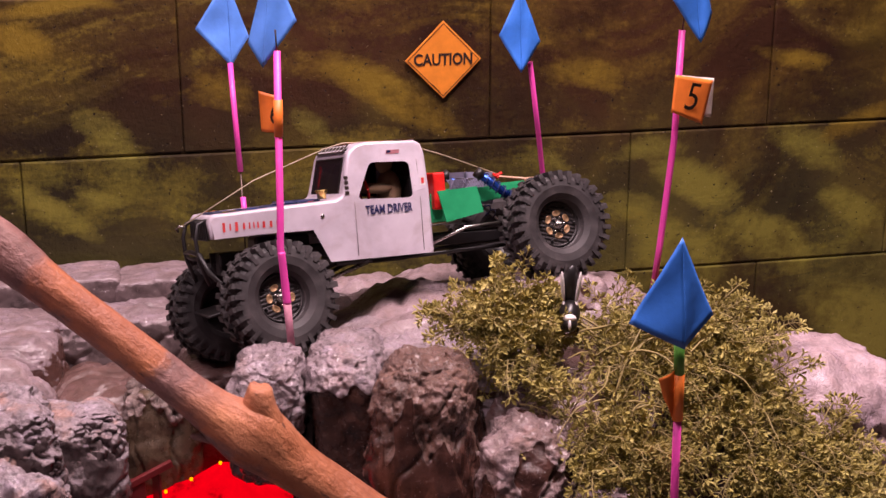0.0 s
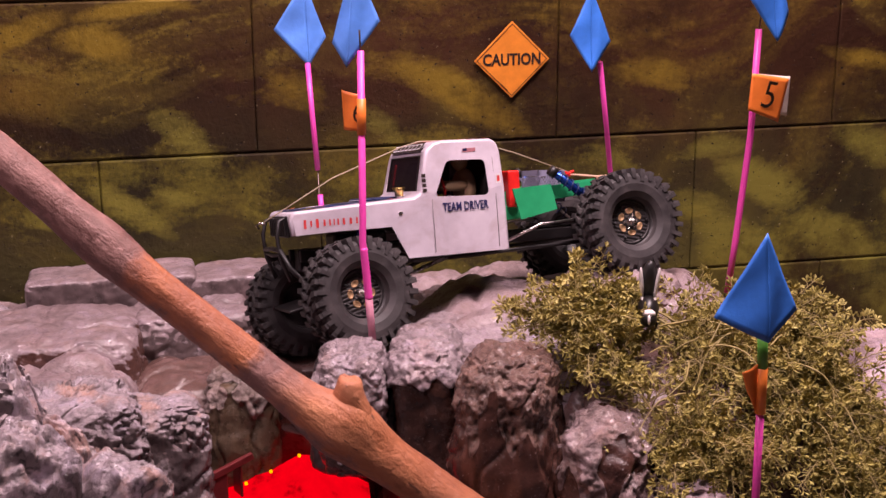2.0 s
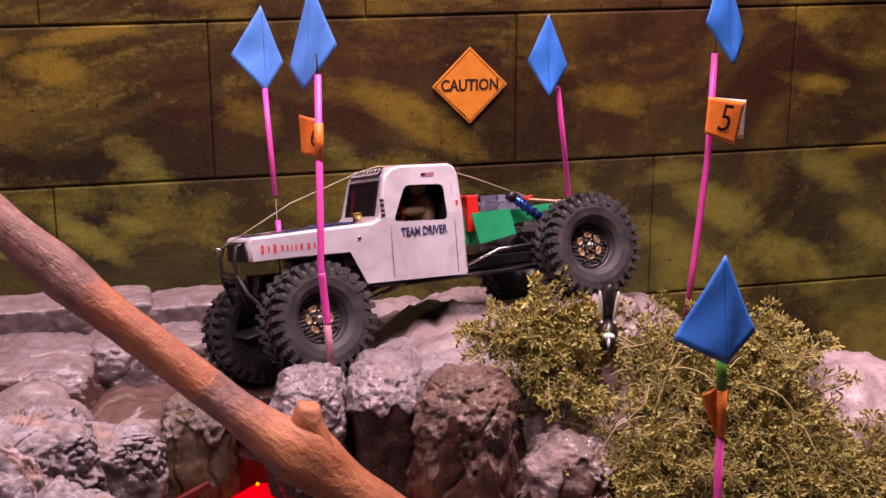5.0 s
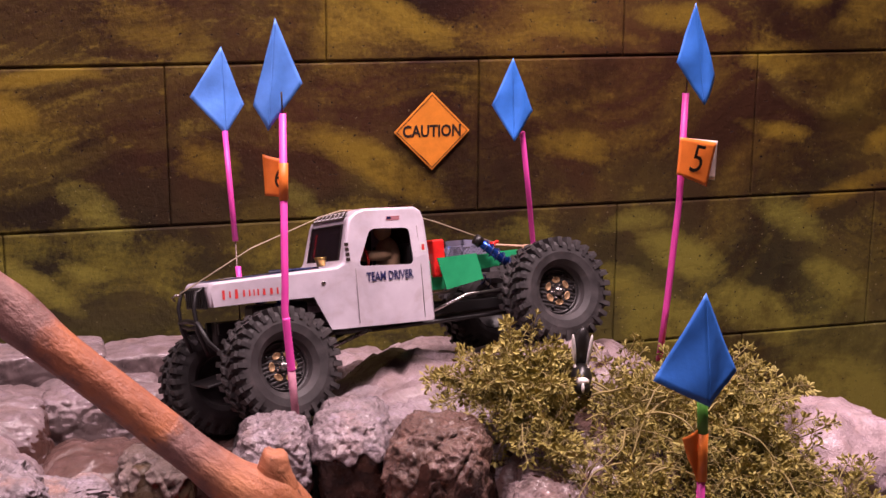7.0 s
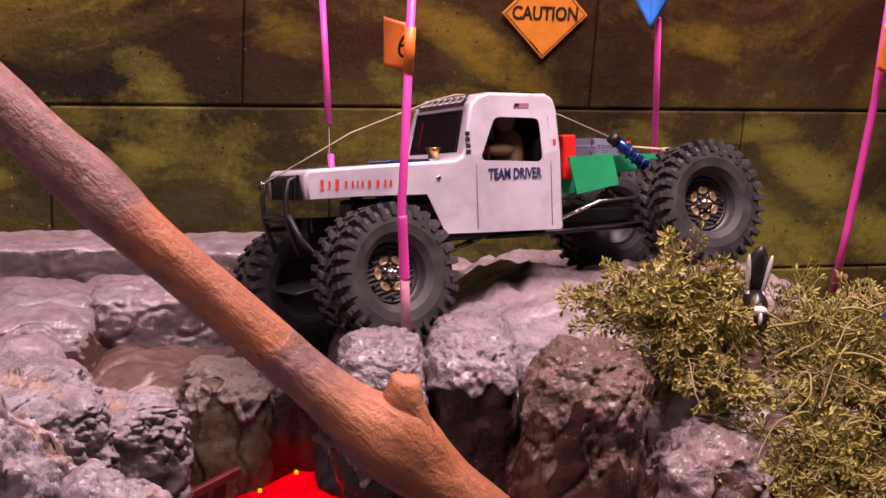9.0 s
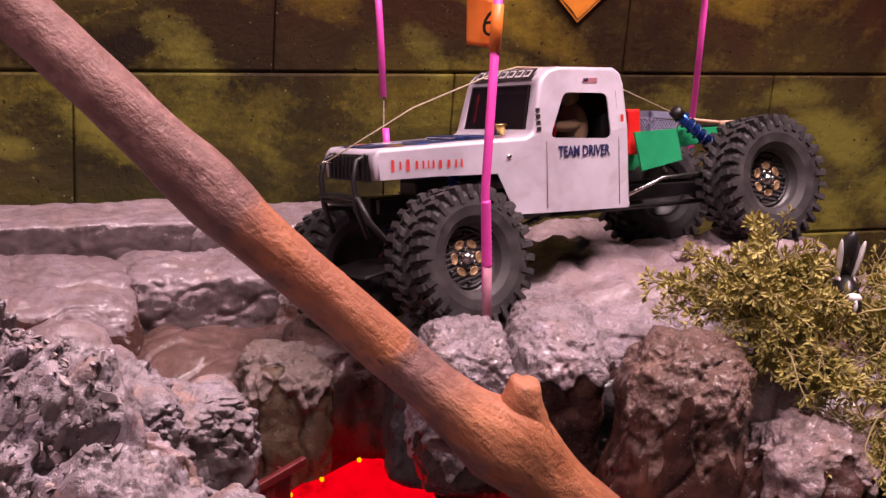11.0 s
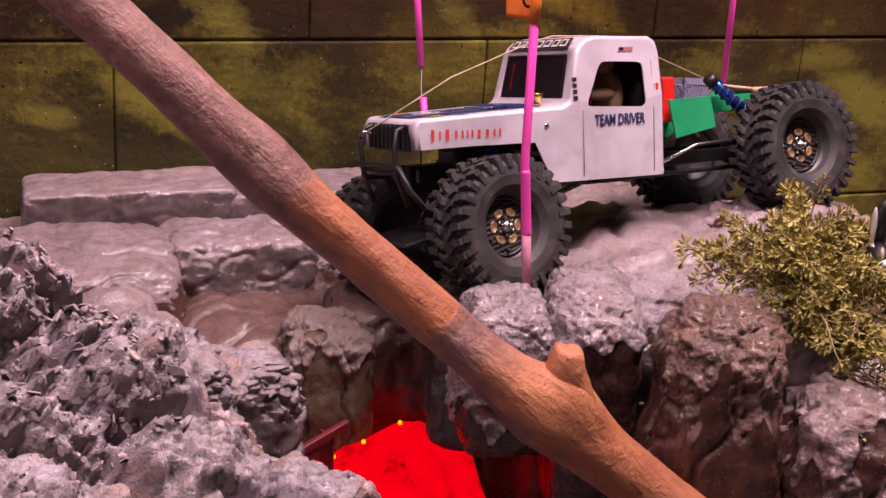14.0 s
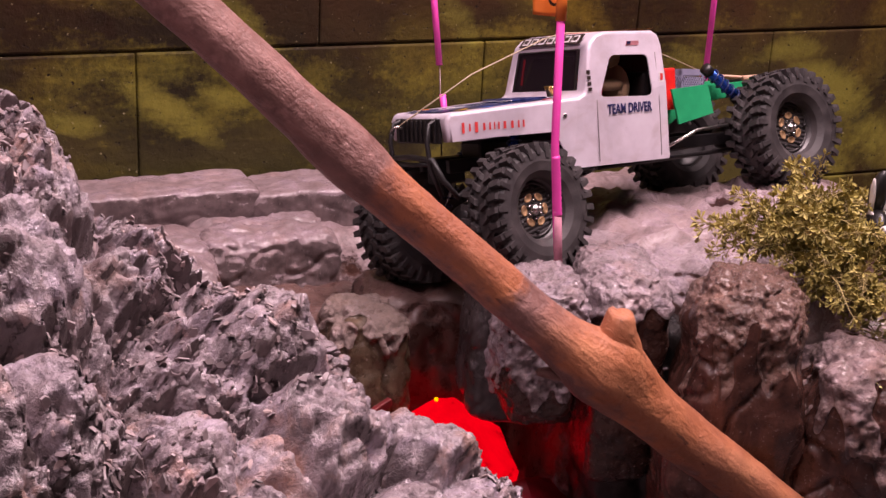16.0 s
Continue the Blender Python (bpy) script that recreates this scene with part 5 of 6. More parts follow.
def rc_truck():
    truck = thing("model_truck", "scale model crawler pickup with silver cab crossing the rocks", "model truck", square_up(TRUCK))
    shell = part("cab_body", cab_shell(), SILVER, truck, "dull silver painted hood and cab")
    shell.modifiers.new("thick", "SOLIDIFY").thickness = 0.0014

    # glass and frame of the windscreen
    pane = [(0.0945, -0.052, 0.0690), (0.0945, 0.052, 0.0690), (0.0862, 0.049, 0.1070), (0.0862, -0.049, 0.1070)]
    part("windscreen", mesh_of("windscreen", pane, [(0, 1, 2, 3)], GLASS), GLASS, shell, "dark tinted windscreen")
    gasket = []
    for k in (1.0, 0.93):
        cx, cz = 0.0908, 0.0880
        gasket += [(cx + (x - cx) * k + 0.0008, y * k, cz + (z - cz) * k) for x, y, z in pane]
    part("windscreen_seal", mesh_of("windscreen_seal", gasket, [(i, (i + 1) % 4, 4 + (i + 1) % 4, 4 + i) for i in range(4)], BLACK), BLACK, shell)
    back = [(0.0004, -0.048, 0.071), (0.0004, 0.048, 0.071), (0.0004, 0.046, 0.105), (0.0004, -0.046, 0.105)]
    part("rear_window", mesh_of("rear_window", back, [(0, 1, 2, 3)], GLASS), GLASS, shell)

    # door seams, handle and fittings on both sides
    for s in (-1, 1):
        for x, z0, z1 in ((0.083, 0.004, 0.060), (0.010, 0.004, 0.100)):
            pts = [(x, s * (half_width(x, z) + 0.0003), z) for z in (z0, (z0 + z1) / 2, z1)]
            part("door_seam", tube("door_seam", pts, 0.00035, plain("seam", (0.18, 0.15, 0.15), 0.6), 5), BLACK, shell)
        part("hood_pin", lathe("hood_pin", [(0.0001, 0.001), (0.0013, 0.0009), (0.0021, 0.0006), (0.0023, -0.001)], STEEL, 12), STEEL, shell, m=pose(0.118, s * (half_width(0.118, 0.05) + 0.0002), 0.048, 0, 0, 0 if s > 0 else 180))
    side = lambda x, z, lift=0.0008: Vector((x, half_width(x, z) + lift, z))
    letters("door_lettering", "TEAM DRIVER", 0.0128, NAVY_INK, shell, facing(side(0.046, 0.050), (-1, 0, 0), (0, 0, 1)), squeeze=0.66, label="navy hand-drawn capital lettering")
    # shop name on the hood side as plain red strokes
    x = 0.222
    for k, w in enumerate((0.006, 0.004, 0.007, 0.005, 0.004, 0.003, 0.004, 0.006, 0.006, 0.004, 0.004)):
        p = side(x - w / 2, 0.0445)
        part("red_stroke", bar_mesh("red_stroke", w * 0.42, 0.0092 if k in (0, 2) else 0.0064, RED_INK), RED_INK, shell, m=facing(p, (-1, 0.123, 0), (0, 0, 1)))
        x -= w * 1.22
    part("side_badge", bar_mesh("side_badge", 0.006, 0.010, WHITE_INK), WHITE_INK, shell, m=facing(side(0.006, 0.077), (-1, 0, 0), (0, 0, 1)))
    part("badge_mark", bar_mesh("badge_mark", 0.003, 0.006, RED_INK), RED_INK, shell, m=facing(side(0.006, 0.077, 0.0011), (-1, 0, 0), (0, 0, 1)))
    for k in range(4):
        part("pillar_mark", bar_mesh("pillar_mark", 0.0045, 0.0034, INK), INK, shell, m=facing(side(0.0905, 0.070 + 0.0052 * k, 0.0008), (-1, 0, 0), (0, 0, 1)))
    part("flag_sticker", bar_mesh("flag_sticker", 0.015, 0.0040, PINK_INK), PINK_INK, shell, m=facing(side(0.036, 0.1095, 0.0012), (-1, 0, 0), (0, 0.2, 1)))
    part("flag_sticker", bar_mesh("flag_sticker", 0.0045, 0.0026, NAVY_INK), NAVY_INK, shell, m=facing(side(0.0405, 0.1100, 0.0016), (-1, 0, 0), (0, 0.2, 1)))

    # hood paint and stickers
    hood_patch("hood_panel", [(0.228, -0.0335), (0.228, 0.0335), (0.106, 0.0385), (0.106, -0.0385)], NAVY, shell, 0.0006, "dark navy painted hood panel")
    for y in (-0.0130, 0.0150):
        hood_patch("hood_line", [(0.228, y - 0.0006), (0.228, y + 0.0006), (0.112, y + 0.0014), (0.112, y + 0.0002)], WHITE_INK, shell, 0.0013)
    bm = box_bm(0.040, 0.050, 0.0035, (0.127, -0.002, hood_z(0.127) + 0.001), 0.0014)
    part("hood_scoop", bm, NAVY, shell, "raised navy hood scoop")
    part("scoop_edge", box_bm(0.0012, 0.050, 0.0008, (0.1465, -0.002, hood_z(0.1465) + 0.0020), 0.0003), WHITE_INK, shell)
    for k in range(5):
        hood_patch("emblem_ring", ring_pts(0.199, 0.003, 0.0098, 0.0120, k * 1.2566 + 0.15, k * 1.2566 + 1.05, 8), WHITE_INK, shell, 0.0015)
    star = [(0.199 + (0.0085 if k % 2 == 0 else 0.0036) * math.cos(k * 0.6283), 0.003 + (0.0085 if k % 2 == 0 else 0.0036) * math.sin(k * 0.6283)) for k in range(10)]
    hood_patch("emblem_star", star, WHITE_INK, shell, 0.0015)
    splash = [(0.186 + (0.0095 if k % 2 == 0 else 0.0042) * math.cos(k * 0.524), 0.0425 + (0.0062 if k % 2 == 0 else 0.0030) * math.sin(k * 0.524)) for k in range(12)]
    hood_patch("blue_sticker", splash, BLUE_INK, shell, 0.0010)
    hood_patch("blue_stroke", [(0.176, 0.0435), (0.176, 0.0455), (0.160, 0.0465), (0.160, 0.0450)], BLUE_INK, shell, 0.0010)
    for a in (0.6, -0.6):
        c, s = math.cos(a) * 0.0075, math.sin(a) * 0.0075
        hood_patch("yellow_sticker", [(0.210 - c - s * 0.22, 0.040 - s + c * 0.22), (0.210 - c + s * 0.22, 0.040 - s - c * 0.22), (0.210 + c + s * 0.22, 0.040 + s - c * 0.22), (0.210 + c - s * 0.22, 0.040 + s + c * 0.22)], YELLOW_INK, shell, 0.0010 + 0.0003 * (a > 0))
    hood_patch("orange_sticker", ring_pts(0.213, -0.022, 0.0, 0.0046, 0, 6.28, 10)[:11], ORANGE, shell, 0.0015)
    hood_patch("orange_sticker", [(0.212, -0.020), (0.222, -0.019), (0.222, -0.015), (0.212, -0.017)], ORANGE, shell, 0.0017)
    for y in (-0.046, 0.046):
        hood_patch("red_sticker", ring_pts(0.124, y, 0.0018, 0.0045, 0, 6.28, 12), RED_INK, shell, 0.0010)
        hood_patch("red_sticker", [(0.118, y - 0.0015), (0.118, y + 0.0015), (0.110, y + 0.0015), (0.110, y - 0.0015)], RED_INK, shell, 0.0010)
    mug = lathe("brass_cup", [(0.0001, 0.001), (0.0030, 0.001), (0.0034, 0.0045), (0.0046, 0.0070), (0.0042, 0.0075), (0.0030, 0.0068), (0.0001, 0.0050)], BRASS, 14)
    part("brass_cup", mug, BRASS, shell, "small brass ornament on the cowl", m=pose(0.1075, 0.031, hood_z(0.107), 90, 0, 0) @ Matrix.Diagonal((1.5, 1.5, 1.5, 1)))

    # roof
    roof = lambda x, y, lift=0.0008: Vector((x, y, 0.1213 + lift - 0.00002))
    tagm = facing(roof(0.0225, 0.0400), (0, -1, 0), (1, 0, 0))
    part("number_plate_card", bar_mesh("number_plate_card", 0.038, 0.029, ORANGE_SIGN), ORANGE_SIGN, shell, "orange paper race number", m=tagm)
    letters("race_number", "14", 0.022, INK, shell, facing(roof(0.0225, 0.0400, 0.0012), (0, -1, 0), (1, 0, 0)), label="black hand-written number")
    letters("roof_lettering", "TEAM DRIVER", 0.0120, RED_INK, shell, facing(roof(0.0450, -0.0120), (0, -1, 0), (1, 0, 0)), squeeze=0.62, label="red capital lettering")
    y = 0.052
    for k, w in enumerate((0.030, 0.026, 0.032)):
        n = int(w / 0.0042)
        for i in range(n):
            part("red_stroke", bar_mesh("red_stroke", 0.0030, 0.0085, RED_INK), RED_INK, shell, m=facing(roof(0.0605, y - 0.0021 - i * 0.0042), (0, -1, 0), (1, 0, 0)))
        y -= w + 0.004
    a, b = Vector((0.0852, 0, 0.1105)), Vector((0.0772, 0, 0.1192))
    up = (b - a).normalized()
    mid = a.lerp(b, 0.5)
    nrm = Vector((0.75, 0, 0.66))
    part("sun_strip", bar_mesh("sun_strip", 0.098, 0.0118, INK), INK, shell, "black windscreen banner", m=facing(mid + nrm * 0.0022, (0, 1, 0), up))
    for k in range(7):
        part("banner_block", bar_mesh("banner_block", 0.0100, 0.0078, WHITE_INK), WHITE_INK, shell, m=facing(mid + nrm * 0.0027 + Vector((0, -0.0395 + 0.0132 * k, 0)), (0, 1, 0), up))
        part("banner_block", bar_mesh("banner_block", 0.0068, 0.0046, INK), INK, shell, m=facing(mid + nrm * 0.0031 + Vector((0, -0.0395 + 0.0132 * k, 0)), (0, 1, 0), up))

    # grille, bumper, hook
    bm = bmesh.new()
    box_bm(0.003, 0.078, 0.022, (0.2335, 0, 0.0425), 0.001, bm=bm)
    g = part("grille", bm, BLACK, truck, "black slotted grille")
    for k in range(9):
        part("grille_slat", box_bm(0.0016, 0.0030, 0.019, (0.2358, -0.032 + 0.008 * k, 0.0425), 0.0004), BLACK, g)
    hoop = [(0.205, -0.038, 0.008), (0.236, -0.042, 0.006), (0.243, -0.038, 0.018), (0.244, 0.0, 0.020), (0.243, 0.038, 0.018), (0.236, 0.042, 0.000), (0.222, 0.042, -0.016), (0.200, 0.038, -0.006)]
    part("bumper", tube("bumper", hoop, 0.0026, BLACK, 10), BLACK, truck, "black tube bumper")
    for y in (-0.030, 0.030):
        guard = [(0.230, y, 0.053), (0.241, y * 1.05, 0.049), (0.245, y * 1.1, 0.034), (0.243, y * 1.1, 0.010), (0.234, y * 1.15, -0.014)]
        part("grille_guard", tube("grille_guard", guard, 0.0022, BLACK, 8), BLACK, truck, "bent black guard tube before the grille")
    part("guard_bar", tube("guard_bar", [(0.242, -0.032, 0.014), (0.244, 0.0, 0.013), (0.242, 0.032, 0.014)], 0.0022, BLACK, 8), BLACK, truck)
    part("bumper_plate", box_bm(0.030, 0.070, 0.003, (0.228, 0, 0.004), 0.001), BLACK, truck, m=pose(0, 0, 0, 0, 12, 0))
    part("tow_hook", tube("tow_hook", [(0.247, -0.006, 0.046), (0.253, -0.007, 0.048), (0.256, -0.010, 0.045), (0.253, -0.013, 0.042)], 0.0013, STEEL, 8), STEEL, truck)

    # driver and interior
    verts, faces = [], []
    for c, r in (((0.034, 0.026, 0.098), (0.010, 0.009, 0.011)), ((0.030, 0.026, 0.070), (0.013, 0.017, 0.021)), ((0.046, 0.040, 0.072), (0.016, 0.005, 0.006)), ((0.046, 0.012, 0.072), (0.016, 0.005, 0.006))):
        base = len(verts)
        for i in range(11):
            for j in range(12):
                a, w = math.pi * i / 10, 2 * math.pi * j / 12
                verts.append((c[0] + r[0] * math.sin(a) * math.cos(w), c[1] + r[1] * math.sin(a) * math.sin(w), c[2] + r[2] * math.cos(a)))
        for i in range(10):
            for j in range(12):
                faces.append((base + i * 12 + j, base + (i + 1) * 12 + j, base + (i + 1) * 12 + (j + 1) % 12, base + i * 12 + (j + 1) % 12))
    part("driver_figure", mesh_of("driver_figure", verts, faces, TAN, smooth=True), TAN, truck, "plain tan toy figure at the wheel")
    pts = [(0.060 + 0.003 * math.sin(w), 0.026 + 0.017 * math.cos(w), 0.072 + 0.015 * math.sin(w)) for w in [k * 0.3142 for k in range(21)]]
    part("steering_wheel", tube("steering_wheel", pts, 0.0017, RED_PLASTIC, 8), RED_PLASTIC, truck)
    part("seat", box_bm(0.014, 0.11, 0.045, (0.010, 0, 0.060), 0.004), BLACK, truck)
    # two black panels added inside the cab to stand for its unlit interior
    far = [(0.0785, -0.0635, 0.062), (0.014, -0.0635, 0.062), (0.014, -0.0590, 0.1005), (0.062, -0.0590, 0.1005)]
    part("far_dark_panel", mesh_of("far_dark_panel", far, [(0, 1, 2, 3)], BLACK), BLACK, shell, "black panel added to keep the cab interior dark")
    part("rear_dark_panel", mesh_of("rear_dark_panel", [(0.003, -0.060, 0.03), (0.003, 0.060, 0.03), (0.003, 0.056, 0.115), (0.003, -0.056, 0.115)], [(0, 1, 2, 3)], BLACK), BLACK, shell)
    part("cab_floor", box_bm(0.110, 0.120, 0.030, (0.062, 0, 0.040), 0.004), BLACK, truck)
    part("led_strip", tube("led_strip", [(0.088, -0.046, 0.076), (0.083, -0.045, 0.100)], 0.0010, RED_STRIP, 6), RED_STRIP, truck, "thin red light strip inside the cab")

    # chassis
    for s in (-1, 1):
        part("frame_rail", box_bm(0.360, 0.006, 0.012, (0.040, s * 0.024, 0.010), 0.001), BLACK, truck)
        part("lower_link", tube("lower_link", [(0.055, s * 0.026, -0.006), (-0.135, s * 0.040, 0.000)], 0.0024, BLACK, 8), BLACK, truck)
        part("lower_link", tube("lower_link", [(0.060, s * 0.026, -0.006), (0.185, s * 0.030, -0.052 + 0.005 * s)], 0.0024, STEEL if s > 0 else BLACK, 8), STEEL, truck)
        part("side_rail", tube("side_rail", [(-0.004, s * 0.054, 0.008), (-0.045, s * 0.056, 0.023), (-0.085, s * 0.056, 0.025)], 0.0016, STEEL, 8), STEEL, truck, "bright metal side rail")
    part("skid_plate", box_bm(0.085, 0.056, 0.010, (0.055, 0, -0.003), 0.003), BLACK, truck)
    part("gearbox", box_bm(0.060, 0.036, 0.030, (0.150, 0, 0.016), 0.004), BLACK, truck)
    for p, q in (((0.05, 0.004, 0.0), (-0.14, 0, 0.013)), ((0.07, -0.004, 0.0), (0.185, 0, -0.040))):
        part("drive_shaft", tube("drive_shaft", [p, q], 0.0032, BLACK, 10), BLACK, truck)

    # bed
    for s in (-1, 1):
        part("bed_side", bed_side(s * 0.0385 - 0.0012, s * 0.0385 + 0.0012) if s < 0 else bed_side(0.0385 - 0.0012, 0.0385 + 0.0012), GREEN, truck, "bright green plastic bed side")
        wing = [(-0.014, s * 0.057, 0.064), (-0.060, s * 0.057, 0.066), (-0.066, s * 0.057, 0.038), (-0.022, s * 0.057, 0.030)]
        me = mesh_of("bed_cheek", wing, [(0, 1, 2, 3)] if s < 0 else [(3, 2, 1, 0)], GREEN)
        ob = part("bed_cheek", me, GREEN, truck, "bright green plastic cheek plate")
        ob.modifiers.new("thick", "SOLIDIFY").thickness = 0.0022
    part("red_battery", box_bm(0.014, 0.050, 0.040, (-0.020, 0.024, 0.064), 0.002), RED_PLASTIC, truck, "red plastic battery block")
    part("bed_floor", box_bm(0.095, 0.074, 0.003, (-0.055, 0, 0.052), 0.0006), BLACK, truck, m=pose(0, 0, 0, 0, 4, 0))
    for k in range(8):
        part("deck_plank", box_bm(0.066, 0.0082, 0.0022, (-0.129, -0.0315 + 0.0090 * k, 0.0560), 0.0005), PLANK, truck)
    part("tail_board", box_bm(0.004, 0.082, 0.010, (-0.164, 0, 0.062), 0.001), BLACK, truck)
    part("licence_blank", box_bm(0.010, 0.026, 0.001, (-0.152, 0.012, 0.0585), 0.0003), CRATE, truck)
    part("tie_stick", tube("tie_stick", [(-0.092, -0.052, 0.080), (-0.118, -0.012, 0.074), (-0.137, 0.030, 0.069)], [0.0024, 0.0012, 0.0015], WOOD, 8), WOOD, truck, "thin pale stick tied across the bed")
    part("tie_stick", tube("tie_stick", [(-0.128, 0.034, 0.0685), (-0.146, 0.038, 0.0690), (-0.160, 0.043, 0.0700)], [0.003, 0.0024, 0.002], WOOD, 8), WOOD, truck)
    knot = [(-0.117 + 0.0045 * math.cos(2.4 * k), -0.014 + 0.0045 * math.sin(2.1 * k), 0.075 + 0.003 * math.sin(1.7 * k)) for k in range(16)]
    part("red_cord", tube("red_cord", knot, 0.0012, RED_PLASTIC, 6), RED_PLASTIC, truck, "knotted red cord")
    crate(truck)
    shock(truck, (-0.066, 0.049, 0.080), (-0.132, 0.054, 0.026))
    shock(truck, (-0.066, -0.049, 0.080), (-0.132, -0.052, 0.022))
    shock(truck, (0.150, 0.036, 0.044), (0.180, 0.046, -0.028))
    shock(truck, (0.150, -0.036, 0.044), (0.188, -0.046, -0.044))
    cord = [(0.252, -0.010, 0.046), (0.17, -0.006, 0.090), (0.090, -0.002, 0.1185), (0.070, 0.0, 0.1232), (0.010, -0.006, 0.1222), (-0.05, -0.016, 0.104), (-0.117, -0.014, 0.077)]
    part("winch_rope", tube("winch_rope", cord, 0.0006, ROPE, 6), ROPE, truck, "thin pale rope from hook over the roof")

    # axles and wheels
    rear = pose(-0.141, -0.0065, 0.0086, 6, 0, 0)
    front = pose(0.1888, 0.0045, -0.0400, 7, 0, 8)
    for m, x in ((rear, -1), (front, 1)):
        part("axle", tube("axle", [(0, -0.066, 0), (0, -0.014, 0), (0, 0.014, 0), (0, 0.066, 0)], 0.006, BLACK, 12), BLACK, truck, m=m)
        part("differential", lathe("differential", [(0.0001, -0.016), (0.011, -0.013), (0.015, 0), (0.011, 0.013), (0.0001, 0.016)], BLACK, 16), BLACK, truck, m=m)
        wheel(truck, m @ pose(0, 0.082, 0, 0, 14 * x, 0))
        wheel(truck, m @ pose(0, -0.082, 0, 0, 5, 180))
    part("steering_knuckle", tube("steering_knuckle", [(0, 0.052, -0.004), (0, 0.054, 0.014)], 0.005, GREEN, 10), GREEN, truck, m=front)
    part("servo", box_bm(0.030, 0.020, 0.024, (0.200, -0.012, 0.004), 0.002), BLACK, truck)
    return truck


rc_truck()


# ---------------------------------------------------------------- red glowing lamp in the hollow
def red_lamp():
    root = thing("red_lamp", "faceted red glowing lamp cover with small yellow lights", "lamp", pose(0.0, -0.37, 0.02))
    ridge = [(-0.100, 0.018, 0.078), (-0.024, 0.008, 0.100), (0.008, 0.004, 0.118), (0.032, 0.012, 0.112), (0.088, 0.022, 0.066)]
    front = [(-0.106, -0.022, 0.062), (-0.026, -0.046, 0.066), (0.010, -0.048, 0.070), (0.042, -0.044, 0.066), (0.086, -0.030, 0.044)]
    v = [(x, 0.075, z * 0.5) for x, y, z in ridge] + ridge + front + [(x * 0.98, y + 0.002, z - 0.022) for x, y, z in front]
    f = [(5 * j + i, 5 * j + 5 + i, 5 * j + 6 + i, 5 * j + 1 + i) for j in range(3) for i in range(4)]
    me = mesh_of("cover", v, f, RED_GLOW)
    bm = bmesh.new()
    bm.from_mesh(me)
    bmesh.ops.subdivide_edges(bm, edges=bm.edges[:], cuts=4, use_grid_fill=True)
    for w in bm.verts:
        w.co += w.normal * 0.0015 * fbm(w.co * 45, 3)
    bm.to_mesh(me)
    bm.free()
    part("cover", me, RED_GLOW, root, "crumpled translucent red cover lit from inside")
    n, m = 24, 14
    tv = []
    for j in range(m + 1):
        for i in range(n + 1):
            u, v = i / n, j / m
            q = Vector((-0.040 + 0.175 * u, -0.046 - 0.095 * v, 0.052 - 0.030 * v - 0.016 * u))
            q.z += 0.010 * fbm(q * 26, 3)
            tv.append(q)
    tf = [(j * (n + 1) + i, j * (n + 1) + i + 1, (j + 1) * (n + 1) + i + 1, (j + 1) * (n + 1) + i) for j in range(m) for i in range(n)]
    sheet = part("sheet", mesh_of("sheet", tv, tf, DULL_RED), DULL_RED, root, "crumpled dull red plastic sheet")
    sheet.modifiers.new("thick", "SOLIDIFY").thickness = 0.001
    for p in ((-0.052, 0.001, 0.0905), (-0.024, 0.004, 0.101), (0.008, 0.001, 0.1185)):
        part("yellow_light", box_bm(0.0036, 0.0036, 0.0036, p, 0.001), YELLOW_GLOW, root, "tiny yellow light")


red_lamp()


def lamp_bracket():
    root = thing("lamp_bracket", "dark maroon metal bracket beside the red lamp", "bracket", pose(-0.066, -0.392, 0.110, 0, 0, 22))
    part("rail", box_bm(0.066, 0.006, 0.008, (0, 0, 0.034), 0.0012), MAROON, root, m=pose(0, 0, 0, 0, -14, 0))
    part("plate", box_bm(0.022, 0.004, 0.040, (-0.018, 0.001, 0.008), 0.0012), MAROON, root)
    part("plate", box_bm(0.003, 0.020, 0.036, (0.010, 0.011, 0.012), 0.0010), MAROON, root)


lamp_bracket()


